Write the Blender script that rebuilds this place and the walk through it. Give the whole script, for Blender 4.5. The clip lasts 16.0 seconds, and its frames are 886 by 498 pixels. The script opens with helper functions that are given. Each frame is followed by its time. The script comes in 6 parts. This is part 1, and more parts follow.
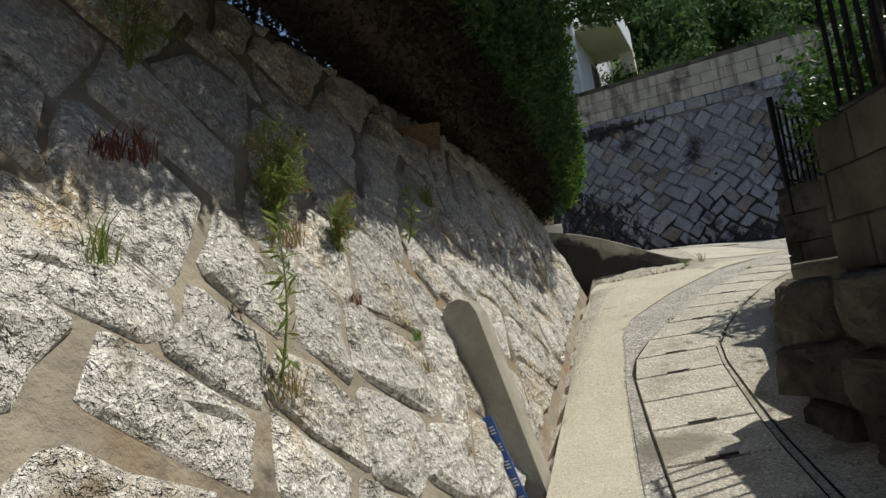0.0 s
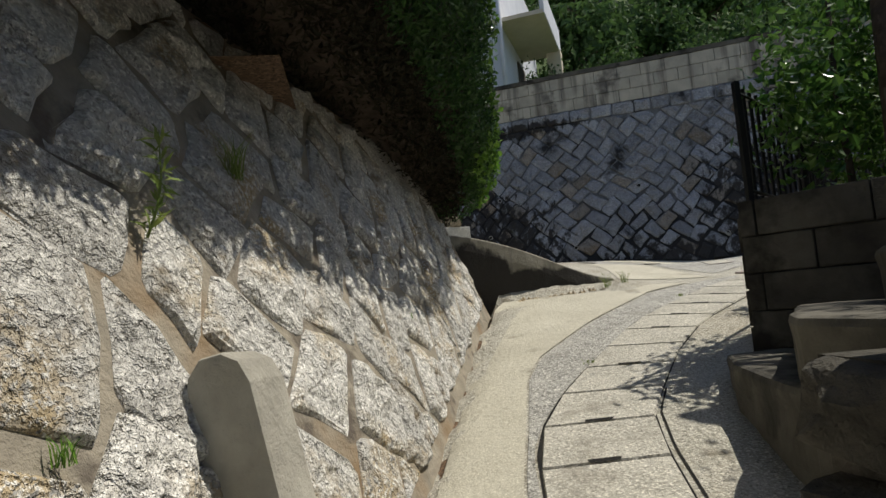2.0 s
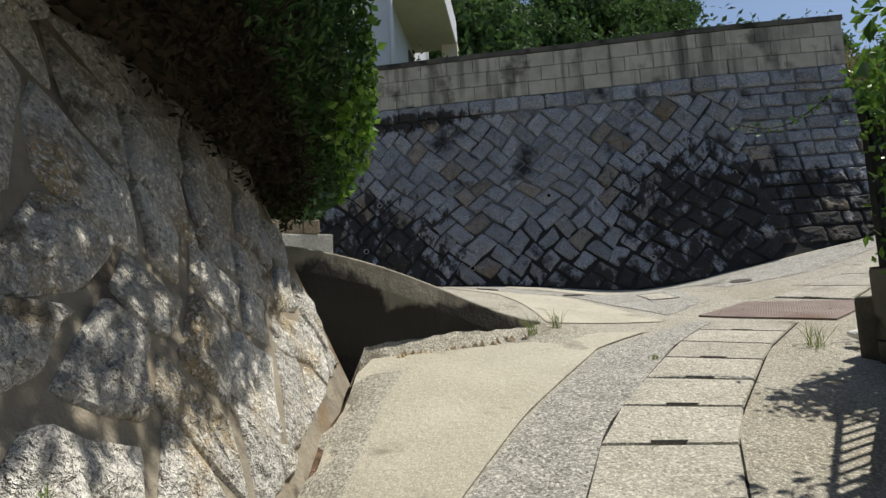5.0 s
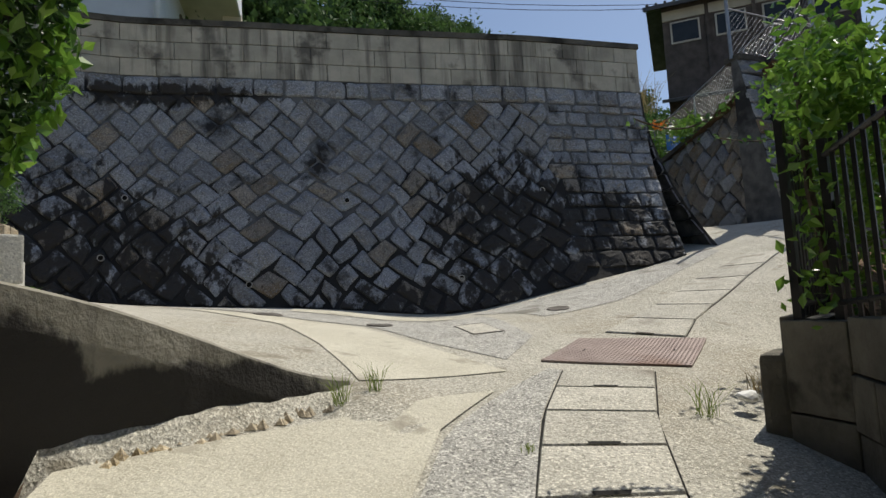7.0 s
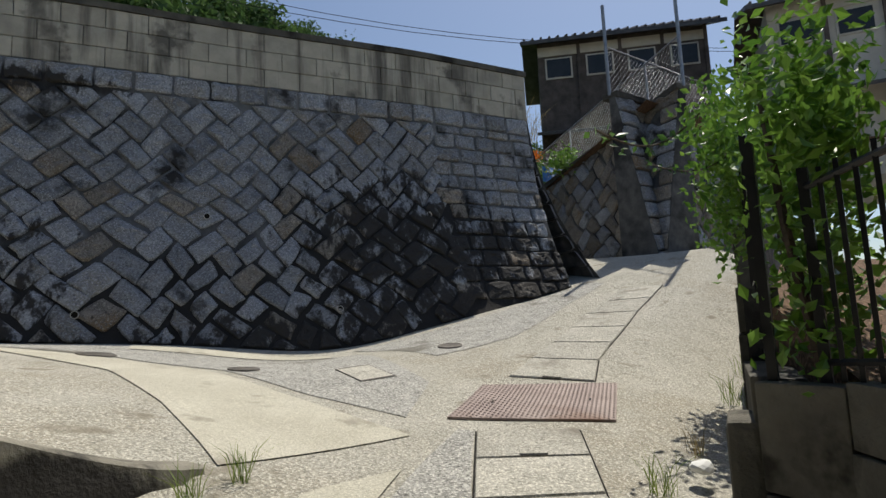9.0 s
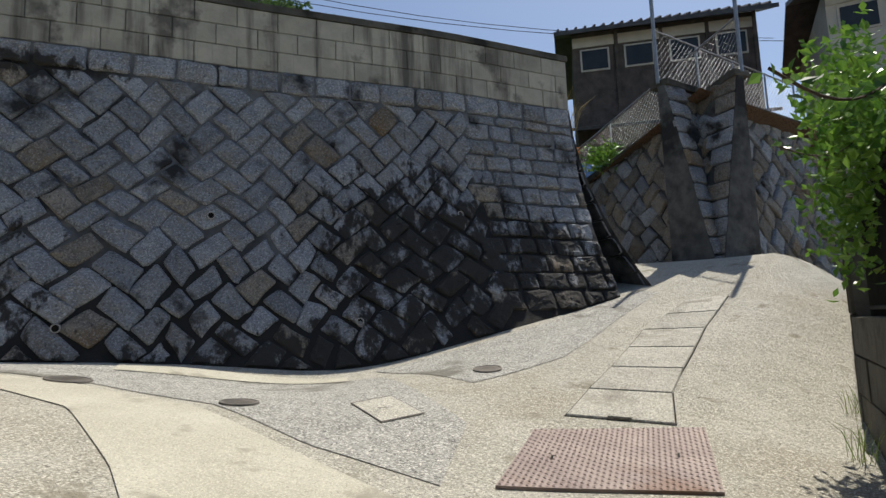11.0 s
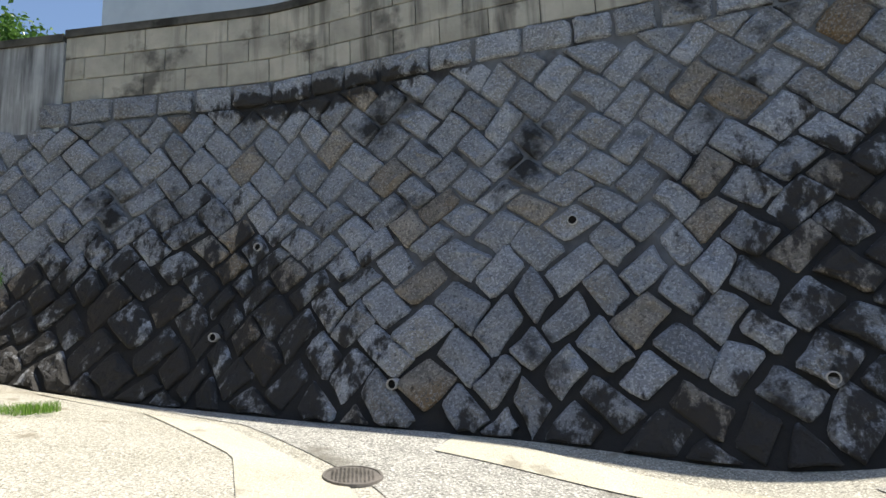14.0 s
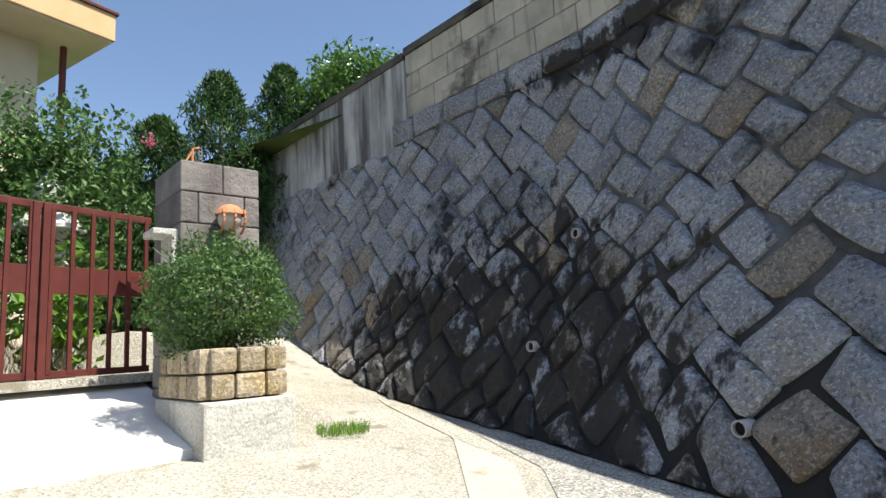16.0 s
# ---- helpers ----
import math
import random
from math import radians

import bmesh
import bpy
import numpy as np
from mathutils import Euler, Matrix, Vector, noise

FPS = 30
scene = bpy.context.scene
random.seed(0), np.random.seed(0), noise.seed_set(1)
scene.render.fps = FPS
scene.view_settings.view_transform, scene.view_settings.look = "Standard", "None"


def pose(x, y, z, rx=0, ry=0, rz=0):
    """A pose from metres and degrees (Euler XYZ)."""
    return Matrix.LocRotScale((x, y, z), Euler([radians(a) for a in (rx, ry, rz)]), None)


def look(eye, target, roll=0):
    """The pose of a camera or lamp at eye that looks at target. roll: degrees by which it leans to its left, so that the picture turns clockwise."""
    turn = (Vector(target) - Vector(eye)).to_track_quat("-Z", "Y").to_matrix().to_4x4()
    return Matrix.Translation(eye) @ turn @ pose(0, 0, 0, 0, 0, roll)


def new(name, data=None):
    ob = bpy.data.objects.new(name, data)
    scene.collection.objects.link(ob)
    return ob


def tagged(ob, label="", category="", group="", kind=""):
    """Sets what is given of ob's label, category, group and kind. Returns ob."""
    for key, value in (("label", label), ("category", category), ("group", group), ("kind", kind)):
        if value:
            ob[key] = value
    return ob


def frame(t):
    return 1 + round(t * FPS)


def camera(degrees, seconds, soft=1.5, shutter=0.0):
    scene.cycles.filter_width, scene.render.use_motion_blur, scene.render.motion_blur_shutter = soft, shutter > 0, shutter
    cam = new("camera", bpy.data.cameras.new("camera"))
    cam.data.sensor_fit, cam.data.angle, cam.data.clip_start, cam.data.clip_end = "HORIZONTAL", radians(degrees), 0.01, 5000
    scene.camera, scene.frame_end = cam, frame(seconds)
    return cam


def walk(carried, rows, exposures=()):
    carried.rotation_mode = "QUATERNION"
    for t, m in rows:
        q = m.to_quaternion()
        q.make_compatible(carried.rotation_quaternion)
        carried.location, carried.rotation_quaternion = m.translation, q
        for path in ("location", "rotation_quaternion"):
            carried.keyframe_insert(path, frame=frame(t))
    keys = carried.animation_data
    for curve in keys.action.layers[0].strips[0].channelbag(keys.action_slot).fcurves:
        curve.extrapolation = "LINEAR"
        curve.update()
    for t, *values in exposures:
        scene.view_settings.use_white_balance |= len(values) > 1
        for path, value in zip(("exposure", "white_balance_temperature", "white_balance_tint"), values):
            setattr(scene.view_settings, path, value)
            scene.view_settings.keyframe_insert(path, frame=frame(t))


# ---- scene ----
cam = camera(72.0, 16.0)
PATH = [
    (0, (0.636, -0.328, -0.12), (0.651, 1.658, 0.115), -7.8),
    (0.5, (0.807, 0.073, -0.082), (0.872, 2.063, 0.106), -5.7),
    (1, (0.907, 0.568, -0.006), (1.099, 2.552, 0.157), -4.9),
    (1.5, (1.022, 1.023, 0.045), (1.282, 2.999, 0.213), -5.0),
    (2, (1.168, 1.449, 0.092), (1.452, 3.419, 0.29), -4.5),
    (2.5, (1.258, 1.939, 0.166), (1.655, 3.891, 0.352), -3.8),
    (3, (1.41, 2.392, 0.209), (1.93, 4.315, 0.39), -3.4),
    (3.2, (1.459, 2.585, 0.249), (1.99, 4.505, 0.43), -3.3),
    (5.3, (2.061, 4.68, 0.525), (2.79, 6.528, 0.756), -3.2),
    (5.5, (2.106, 4.852, 0.589), (2.936, 6.656, 0.829), -3.6),
    (6, (2.252, 5.258, 0.63), (3.251, 6.977, 0.845), -3.9),
    (6.5, (2.465, 5.661, 0.707), (3.597, 7.295, 0.924), -3.6),
    (7, (2.641, 6.061, 0.748), (3.916, 7.59, 0.946), -2.9),
    (7.5, (2.805, 6.402, 0.798), (4.236, 7.786, 0.986), -3.1),
    (8, (2.957, 6.664, 0.881), (4.458, 7.973, 1.069), -3.0),
    (8.5, (3.039, 6.791, 0.901), (4.583, 8.043, 1.126), -2.5),
    (8.7, (3.061, 6.813, 0.898), (4.631, 8.026, 1.149), -2.8),
    (10.8, (3.708, 7.47, 1.102), (5.282, 8.676, 1.362), -2.1),
    (11, (3.861, 7.588, 1.102), (5.383, 8.859, 1.36), -2.1),
    (11.5, (4.249, 7.933, 1.141), (5.599, 9.388, 1.388), -2.0),
    (12, (4.606, 8.188, 1.241), (5.72, 9.829, 1.501), -3.3),
    (12.5, (4.957, 8.53, 1.301), (5.785, 10.328, 1.581), -2.9),
    (13, (5.273, 8.821, 1.357), (5.947, 10.682, 1.642), -3.1),
    (13.5, (5.558, 9.115, 1.429), (6.086, 11.02, 1.734), -2.8),
    (14, (5.818, 9.425, 1.516), (6.092, 11.38, 1.836), -2.4),
    (14.1, (5.872, 9.477, 1.529), (6.071, 11.444, 1.831), -2.3),
    (14.5, (6.04, 9.811, 1.573), (5.929, 11.791, 1.83), -2.7),
    (15, (6.181, 10.197, 1.646), (5.809, 12.138, 1.952), -2.9),
    (15.5, (6.372, 10.588, 1.705), (5.654, 12.429, 2.018), -3.6),
    (16, (6.573, 10.977, 1.747), (5.513, 12.643, 2.065), -3.5),
]
walk(cam, [(t, look(eye, target, roll)) for t, eye, target, roll in PATH],
     [(0, -0.25), (3, -0.25), (5.5, -0.1), (8.5, -0.15), (11, 0.0), (12.5, 0.5), (13.5, 0.65), (14.5, 0.7), (16, 0.75)])

# ---- light ----
SUN_AZ, SUN_EL = 6.0, 61.0
sun_dir = Vector((math.cos(radians(SUN_AZ)) * math.cos(radians(SUN_EL)), math.sin(radians(SUN_AZ)) * math.cos(radians(SUN_EL)), math.sin(radians(SUN_EL))))
world = bpy.data.worlds.new("world")
scene.world = world
world.use_nodes = True
wn = world.node_tree
sky = wn.nodes.new("ShaderNodeTexSky")
sky.sky_type, sky.sun_disc = "NISHITA", False
sky.ozone_density, sky.dust_density = 2.0, 1.0
sky.sun_elevation, sky.sun_rotation = radians(SUN_EL), radians(90 - SUN_AZ)
wn.links.new(sky.outputs[0], wn.nodes["Background"].inputs[0])
wn.nodes["Background"].inputs[1].default_value = 0.115
sun = new("sun", bpy.data.lights.new("sun", "SUN"))
sun.data.energy, sun.data.angle, sun.data.color = 5.0, radians(0.5), (1.0, 0.94, 0.83)
sun.matrix_world = look(sun_dir * 60, (0, 0, 0))


# ---- materials ----
def mat(name, c1, c2, scale=6.0, rough=0.85, bump=0.3, fine=60.0, c3=None, stain=0.0, stain_col=(0.03, 0.03, 0.03), stain_scale=0.8, metal=0.0, vary=0.25, speck=0.0, bump_dist=0.01, streak=0.0, coarse=0.5):
    m = bpy.data.materials.new(name)
    m.use_nodes = True
    nt = m.node_tree
    N, L = nt.nodes.new, nt.links.new
    b = nt.nodes["Principled BSDF"]
    geo = N("ShaderNodeNewGeometry")
    pos = geo.outputs["Position"]

    def noise_at(s, detail=4.0, stretch=None, r=0.6):
        n = N("ShaderNodeTexNoise")
        n.inputs["Scale"].default_value, n.inputs["Detail"].default_value, n.inputs["Roughness"].default_value = s, detail, r
        if stretch:
            mp = N("ShaderNodeMapping")
            mp.inputs["Scale"].default_value = stretch
            L(pos, mp.inputs["Vector"])
            L(mp.outputs[0], n.inputs["Vector"])
        else:
            L(pos, n.inputs["Vector"])
        return n.outputs["Fac"]

    def ramp(fac, a, z):
        r = N("ShaderNodeMapRange")
        r.inputs["From Min"].default_value, r.inputs["From Max"].default_value = a, z
        L(fac, r.inputs["Value"])
        return r.outputs[0]

    def mix(fac, a, c, blend="MIX"):
        x = N("ShaderNodeMix")
        x.data_type, x.blend_type = "RGBA", blend
        for sock, v in ((x.inputs[0], fac), (x.inputs[6], a), (x.inputs[7], c)):
            if isinstance(v, (tuple, list)):
                sock.default_value = (*v, 1)
            elif isinstance(v, float):
                sock.default_value = v
            else:
                L(v, sock)
        return x.outputs[2]

    col = mix(ramp(noise_at(scale), 0.35, 0.65), c1, c2)
    if c3:
        col = mix(ramp(noise_at(scale * 0.37, 3), 0.52, 0.68), col, c3)
    grain = noise_at(fine, 3, r=0.7)
    if speck:
        col = mix(ramp(grain, 0.5, 0.62), col, tuple(min(1, v * (1 + speck)) for v in c2))
        col = mix(ramp(noise_at(fine * 0.8, 2, r=0.7), 0.56, 0.64), col, tuple(v * (1 - 0.6 * min(1, speck)) for v in c1))
    if vary:
        oi = N("ShaderNodeObjectInfo")
        add = N("ShaderNodeMath")
        add.operation = "ADD"
        L(oi.outputs["Random"], add.inputs[0])
        L(geo.outputs["Random Per Island"], add.inputs[1])
        fr = N("ShaderNodeMath")
        fr.operation = "FRACT"
        L(add.outputs[0], fr.inputs[0])
        hv = N("ShaderNodeHueSaturation")
        rr = N("ShaderNodeMapRange")
        rr.inputs["To Min"].default_value, rr.inputs["To Max"].default_value = 1 - vary, 1 + vary
        L(fr.outputs[0], rr.inputs["Value"])
        L(rr.outputs[0], hv.inputs["Value"])
        L(col, hv.inputs["Color"])
        col = hv.outputs[0]
    if stain:
        col = mix(ramp(noise_at(stain_scale, 5), 0.62 - 0.2 * stain, 0.7 - 0.16 * stain), col, stain_col)
    if streak:
        col = mix(ramp(noise_at(1.0, 5, (4, 4, 0.35)), 0.6 - 0.2 * streak, 0.75 - 0.15 * streak), col, stain_col)
    L(col, b.inputs["Base Color"])
    b.inputs["Roughness"].default_value, b.inputs["Metallic"].default_value = rough, metal
    b.inputs["Specular IOR Level"].default_value = 0.3
    if bump:
        bm1, bm2 = N("ShaderNodeBump"), N("ShaderNodeBump")
        bm1.inputs["Strength"].default_value, bm1.inputs["Distance"].default_value = bump, bump_dist
        bm2.inputs["Strength"].default_value, bm2.inputs["Distance"].default_value = bump * coarse * 1.6, bump_dist * 4
        L(grain, bm1.inputs["Height"])
        L(noise_at(fine * 0.22, 5), bm2.inputs["Height"])
        L(bm2.outputs[0], bm1.inputs["Normal"])
        L(bm1.outputs[0], b.inputs["Normal"])
    return m


def leaf_mat(name, c1, c2, rough=0.45):
    m = bpy.data.materials.new(name)
    m.use_nodes = True
    nt = m.node_tree
    N, L = nt.nodes.new, nt.links.new
    b = nt.nodes["Principled BSDF"]
    geo = N("ShaderNodeNewGeometry")
    cr = N("ShaderNodeMix")
    cr.data_type = "RGBA"
    cr.inputs[6].default_value, cr.inputs[7].default_value = (*c1, 1), (*c2, 1)
    L(geo.outputs["Random Per Island"], cr.inputs[0])
    L(cr.outputs[2], b.inputs["Base Color"])
    b.inputs["Roughness"].default_value = rough
    b.inputs["Specular IOR Level"].default_value = 0.35
    tr = N("ShaderNodeBsdfTranslucent")
    L(cr.outputs[2], tr.inputs["Color"])
    ms = N("ShaderNodeMixShader")
    ms.inputs[0].default_value = 0.3
    L(b.outputs[0], ms.inputs[1])
    L(tr.outputs[0], ms.inputs[2])
    L(ms.outputs[0], nt.nodes["Material Output"].inputs["Surface"])
    return m


M_granite = mat("pale_granite", (0.5, 0.485, 0.45), (0.66, 0.645, 0.6), 5, 0.9, 1.0, 38, c3=(0.5, 0.4, 0.25), speck=0.35, vary=0.16, bump_dist=0.022, coarse=0.9, stain=0.1, stain_col=(0.26, 0.22, 0.16), stain_scale=3.0)
M_wallstone = mat("weathered_granite", (0.2, 0.209, 0.224), (0.305, 0.317, 0.335), 4, 0.9, 1.0, 45, c3=(0.25, 0.235, 0.21), speck=0.4, vary=0.22, stain=0.2, stain_scale=1.1, bump_dist=0.012)
M_brownstone = mat("brown_granite", (0.16, 0.145, 0.125), (0.25, 0.225, 0.19), 5, 0.9, 0.8, 45, c3=(0.2, 0.14, 0.08), speck=0.4, vary=0.25, bump_dist=0.012)
M_mortar_dark = mat("dark_joint_mortar", (0.07, 0.07, 0.07), (0.13, 0.13, 0.125), 5, 0.95, 0.6, 40, vary=0, stain=0.5)
M_mortar_grey = mat("grey_joint_mortar", (0.13, 0.132, 0.135), (0.22, 0.222, 0.225), 2.2, 0.95, 0.8, 40, vary=0, stain=0.5, stain_col=(0.045, 0.043, 0.042), stain_scale=0.9)


def seep(m, spots, colour, noisy, soft, grain=2.6):
    """Water stains with shapes of their own: soft ovals (x, z, half width, half height) with ragged edges."""
    nt = m.node_tree
    N, L = nt.nodes.new, nt.links.new
    b = nt.nodes["Principled BSDF"]
    base = b.inputs["Base Color"].links[0].from_socket
    geo = N("ShaderNodeNewGeometry")

    def calc(op, a, c=None):
        n = N("ShaderNodeMath")
        n.operation = op
        for k, q in enumerate((a, c)):
            if q is None:
                continue
            if isinstance(q, (int, float)):
                n.inputs[k].default_value = q
            else:
                L(q, n.inputs[k])
        return n.outputs[0]

    sep = N("ShaderNodeSeparateXYZ")
    L(geo.outputs["Position"], sep.inputs[0])
    best = None
    for x, z, rx, rz in spots:
        dx = calc("DIVIDE", calc("SUBTRACT", sep.outputs[0], x), rx)
        dz = calc("DIVIDE", calc("SUBTRACT", sep.outputs[2], z), rz)
        r = calc("SQRT", calc("ADD", calc("MULTIPLY", dx, dx), calc("MULTIPLY", dz, dz)))
        best = r if best is None else calc("MINIMUM", best, r)
    mp = N("ShaderNodeMapping")
    mp.inputs["Scale"].default_value = (grain, grain, grain * 0.45)
    L(geo.outputs["Position"], mp.inputs["Vector"])
    n1 = N("ShaderNodeTexNoise")
    n1.inputs["Scale"].default_value, n1.inputs["Detail"].default_value, n1.inputs["Roughness"].default_value = 1.0, 7.0, 0.68
    L(mp.outputs[0], n1.inputs["Vector"])
    edge = calc("ADD", calc("MAXIMUM", best, 0.7), calc("MULTIPLY", calc("SUBTRACT", n1.outputs["Fac"], 0.5), noisy))
    mr = N("ShaderNodeMapRange")
    mr.interpolation_type = "SMOOTHSTEP"
    mr.inputs["From Min"].default_value, mr.inputs["From Max"].default_value = 1.0 + soft, 1.0 - soft
    L(edge, mr.inputs["Value"])
    x = N("ShaderNodeMix")
    x.data_type = "RGBA"
    L(mr.outputs[0], x.inputs[0])
    L(base, x.inputs[6])
    x.inputs[7].default_value = (*colour, 1)
    L(x.outputs[2], b.inputs["Base Color"])
    return m


SEEPS = ((4.25, 1.0, 1.65, 1.9), (3.0, 1.6, 1.5, 1.2), (10.3, 1.5, 1.6, 1.75), (11.6, 1.6, 1.4, 1.1), (8.7, 0.5, 2.6, 0.75), (5.3, 4.42, 1.35, 0.19))
seep(M_wallstone, [(x, z, rx * 0.9, rz * 0.9) for x, z, rx, rz in SEEPS], (0.042, 0.04, 0.038), 3.6, 0.22, 5.0)
seep(M_brownstone, [(x, z, rx * 0.9, rz * 0.9) for x, z, rx, rz in SEEPS], (0.042, 0.038, 0.034), 3.6, 0.22, 5.0)
seep(M_mortar_grey, [(x, z, rx * 1.22, rz * 1.18) for x, z, rx, rz in SEEPS] + [(7.5, -0.6, 9.0, 2.9)], (0.028, 0.027, 0.026), 0.9, 0.25, 1.4)
M_mortar_tan = mat("sandy_mortar", (0.24, 0.215, 0.17), (0.36, 0.32, 0.25), 4, 0.95, 0.8, 40, c3=(0.24, 0.17, 0.1), vary=0, stain=0.35, stain_col=(0.12, 0.1, 0.08), stain_scale=2.5)
M_block = mat("concrete_block", (0.36, 0.34, 0.28), (0.48, 0.45, 0.37), 3, 0.95, 0.5, 70, vary=0.12, stain=0.3, streak=0.55, stain_col=(0.14, 0.13, 0.11), stain_scale=1.4)
M_panel = mat("stained_render", (0.35, 0.36, 0.36), (0.5, 0.51, 0.5), 2, 0.9, 0.25, 60, vary=0, streak=0.9, stain_col=(0.1, 0.1, 0.1))
M_conc = mat("broom_concrete", (0.43, 0.405, 0.325), (0.53, 0.505, 0.415), 1.6, 0.9, 0.5, 95, c3=(0.4, 0.375, 0.3), vary=0, speck=0.22, stain=0.1, stain_col=(0.33, 0.305, 0.245), stain_scale=2.2)
M_conc2 = mat("old_concrete", (0.34, 0.325, 0.27), (0.44, 0.42, 0.36), 1.8, 0.92, 0.9, 62, c3=(0.33, 0.3, 0.235), vary=0, speck=0.55, stain=0.12, stain_col=(0.27, 0.245, 0.19), stain_scale=2.6, bump_dist=0.012)
M_agg = mat("exposed_aggregate", (0.27, 0.265, 0.24), (0.4, 0.39, 0.355), 5, 0.9, 1.0, 55, vary=0, speck=0.75, bump_dist=0.012, stain=0.2, stain_col=(0.2, 0.19, 0.16))
M_slab = mat("drain_slab_concrete", (0.35, 0.335, 0.285), (0.46, 0.44, 0.38), 3, 0.92, 0.8, 60, vary=0.1, speck=0.5, stain=0.25, stain_col=(0.24, 0.22, 0.18))
# base lowered to stand in for tree canopy shade on the right-hand wall
M_dark = mat("shade_dark_concrete", (0.06, 0.056, 0.047), (0.12, 0.112, 0.092), 2.5, 0.9, 0.8, 40, vary=0.15, stain=0.45, stain_col=(0.03, 0.028, 0.022), stain_scale=1.6)
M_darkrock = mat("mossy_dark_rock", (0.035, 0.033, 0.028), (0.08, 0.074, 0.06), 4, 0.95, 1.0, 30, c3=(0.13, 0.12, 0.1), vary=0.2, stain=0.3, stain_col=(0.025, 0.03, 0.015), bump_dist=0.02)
M_kerbwall = seep(mat("stained_kerb_concrete", (0.22, 0.205, 0.165), (0.32, 0.3, 0.245), 2, 0.9, 0.6, 50, vary=0, streak=0.3, stain=0.2, stain_col=(0.12, 0.11, 0.09), stain_scale=1.3), ((2.6, 0.1, 0.75, 0.8), (3.5, 0.15, 1.0, 0.4)), (0.04, 0.037, 0.033), 0.7, 0.07, 3.0)
M_white = mat("white_concrete", (0.72, 0.72, 0.7), (0.8, 0.8, 0.78), 2, 0.85, 0.2, 80, vary=0)
M_pedestal = mat("grey_cast_stone", (0.44, 0.44, 0.41), (0.56, 0.55, 0.5), 4, 0.9, 0.6, 60, vary=0.06, speck=0.25, streak=0.2, stain_col=(0.3, 0.28, 0.24))
M_pillar = mat("grey_brown_tuff_block", (0.17, 0.155, 0.15), (0.27, 0.255, 0.24), 3, 0.92, 0.7, 45, vary=0.22, streak=0.35, stain_col=(0.1, 0.09, 0.085))
M_rubble = mat("buff_rubble", (0.3, 0.25, 0.18), (0.42, 0.36, 0.26), 6, 0.9, 0.8, 45, vary=0.25, c3=(0.33, 0.24, 0.1), speck=0.3)
M_gate = mat("maroon_painted_steel", (0.1, 0.028, 0.024), (0.13, 0.035, 0.03), 8, 0.45, 0.1, 80, vary=0)
M_plate = mat("rusty_chequer_plate", (0.24, 0.19, 0.175), (0.32, 0.26, 0.235), 3, 0.6, 0.3, 50, vary=0, metal=0.3, stain=0.3, stain_col=(0.2, 0.13, 0.1))
M_iron = mat("worn_cast_iron", (0.14, 0.13, 0.115), (0.22, 0.2, 0.18), 6, 0.6, 0.3, 60, vary=0, metal=0.4)
M_black = mat("black_painted_iron", (0.012, 0.012, 0.013), (0.02, 0.02, 0.021), 8, 0.4, 0.1, 60, vary=0)
M_galv = mat("galvanised_steel", (0.24, 0.25, 0.27), (0.32, 0.335, 0.355), 8, 0.45, 0.1, 60, vary=0, metal=0.6)
M_pvc = mat("grey_pvc", (0.42, 0.41, 0.4), (0.5, 0.49, 0.47), 8, 0.6, 0.1, 60, vary=0)
# near-black that paints the shade inside notches, slots, bores and open joints
M_hole = mat("dark_opening", (0.01, 0.01, 0.01), (0.02, 0.018, 0.015), 8, 1, 0.2, 60, vary=0)
M_soil = mat("leaf_litter_soil", (0.09, 0.06, 0.04), (0.17, 0.11, 0.07), 9, 1, 0.9, 40, vary=0, speck=0.5)
M_bark = mat("bark", (0.06, 0.045, 0.035), (0.11, 0.085, 0.065), 9, 0.95, 0.8, 40, vary=0)
M_plaster = mat("grey_white_plaster", (0.55, 0.57, 0.62), (0.62, 0.64, 0.68), 1.5, 0.9, 0.1, 80, vary=0)
M_beige = mat("beige_plaster", (0.55, 0.49, 0.38), (0.62, 0.56, 0.44), 1.5, 0.9, 0.1, 80, vary=0)
M_ochre = mat("ochre_painted_fascia", (0.62, 0.42, 0.22), (0.68, 0.47, 0.26), 2, 0.8, 0.1, 80, vary=0)
M_tile = mat("dark_roof_tile", (0.05, 0.052, 0.058), (0.09, 0.092, 0.1), 3, 0.6, 0.5, 20, vary=0.2)
M_darkwood = mat("dark_weathered_board", (0.07, 0.06, 0.055), (0.13, 0.11, 0.1), 3, 0.9, 0.4, 30, vary=0.15)
M_cream = mat("cream_wall", (0.42, 0.4, 0.36), (0.5, 0.48, 0.43), 2, 0.9, 0.1, 60, vary=0)
M_terra = mat("terracotta", (0.5, 0.2, 0.1), (0.58, 0.26, 0.13), 6, 0.7, 0.2, 60, vary=0)
M_glass_lamp = mat("frosted_lamp_glass", (0.6, 0.58, 0.52), (0.68, 0.66, 0.6), 6, 0.25, 0, 60, vary=0)
M_blue = mat("blue_enamel", (0.05, 0.13, 0.42), (0.06, 0.16, 0.5), 4, 0.35, 0.05, 60, vary=0)
M_bluetarp = mat("blue_tarpaulin", (0.05, 0.2, 0.6), (0.08, 0.28, 0.7), 6, 0.6, 0.4, 20, vary=0)
M_signwhite = mat("white_enamel", (0.75, 0.75, 0.75), (0.8, 0.8, 0.8), 4, 0.4, 0, 60, vary=0)
M_window = mat("dark_window_glass", (0.02, 0.025, 0.03), (0.03, 0.035, 0.04), 2, 0.1, 0, 60, vary=0)
L_hedge = leaf_mat("conifer_leaf", (0.025, 0.06, 0.018), (0.075, 0.16, 0.04))
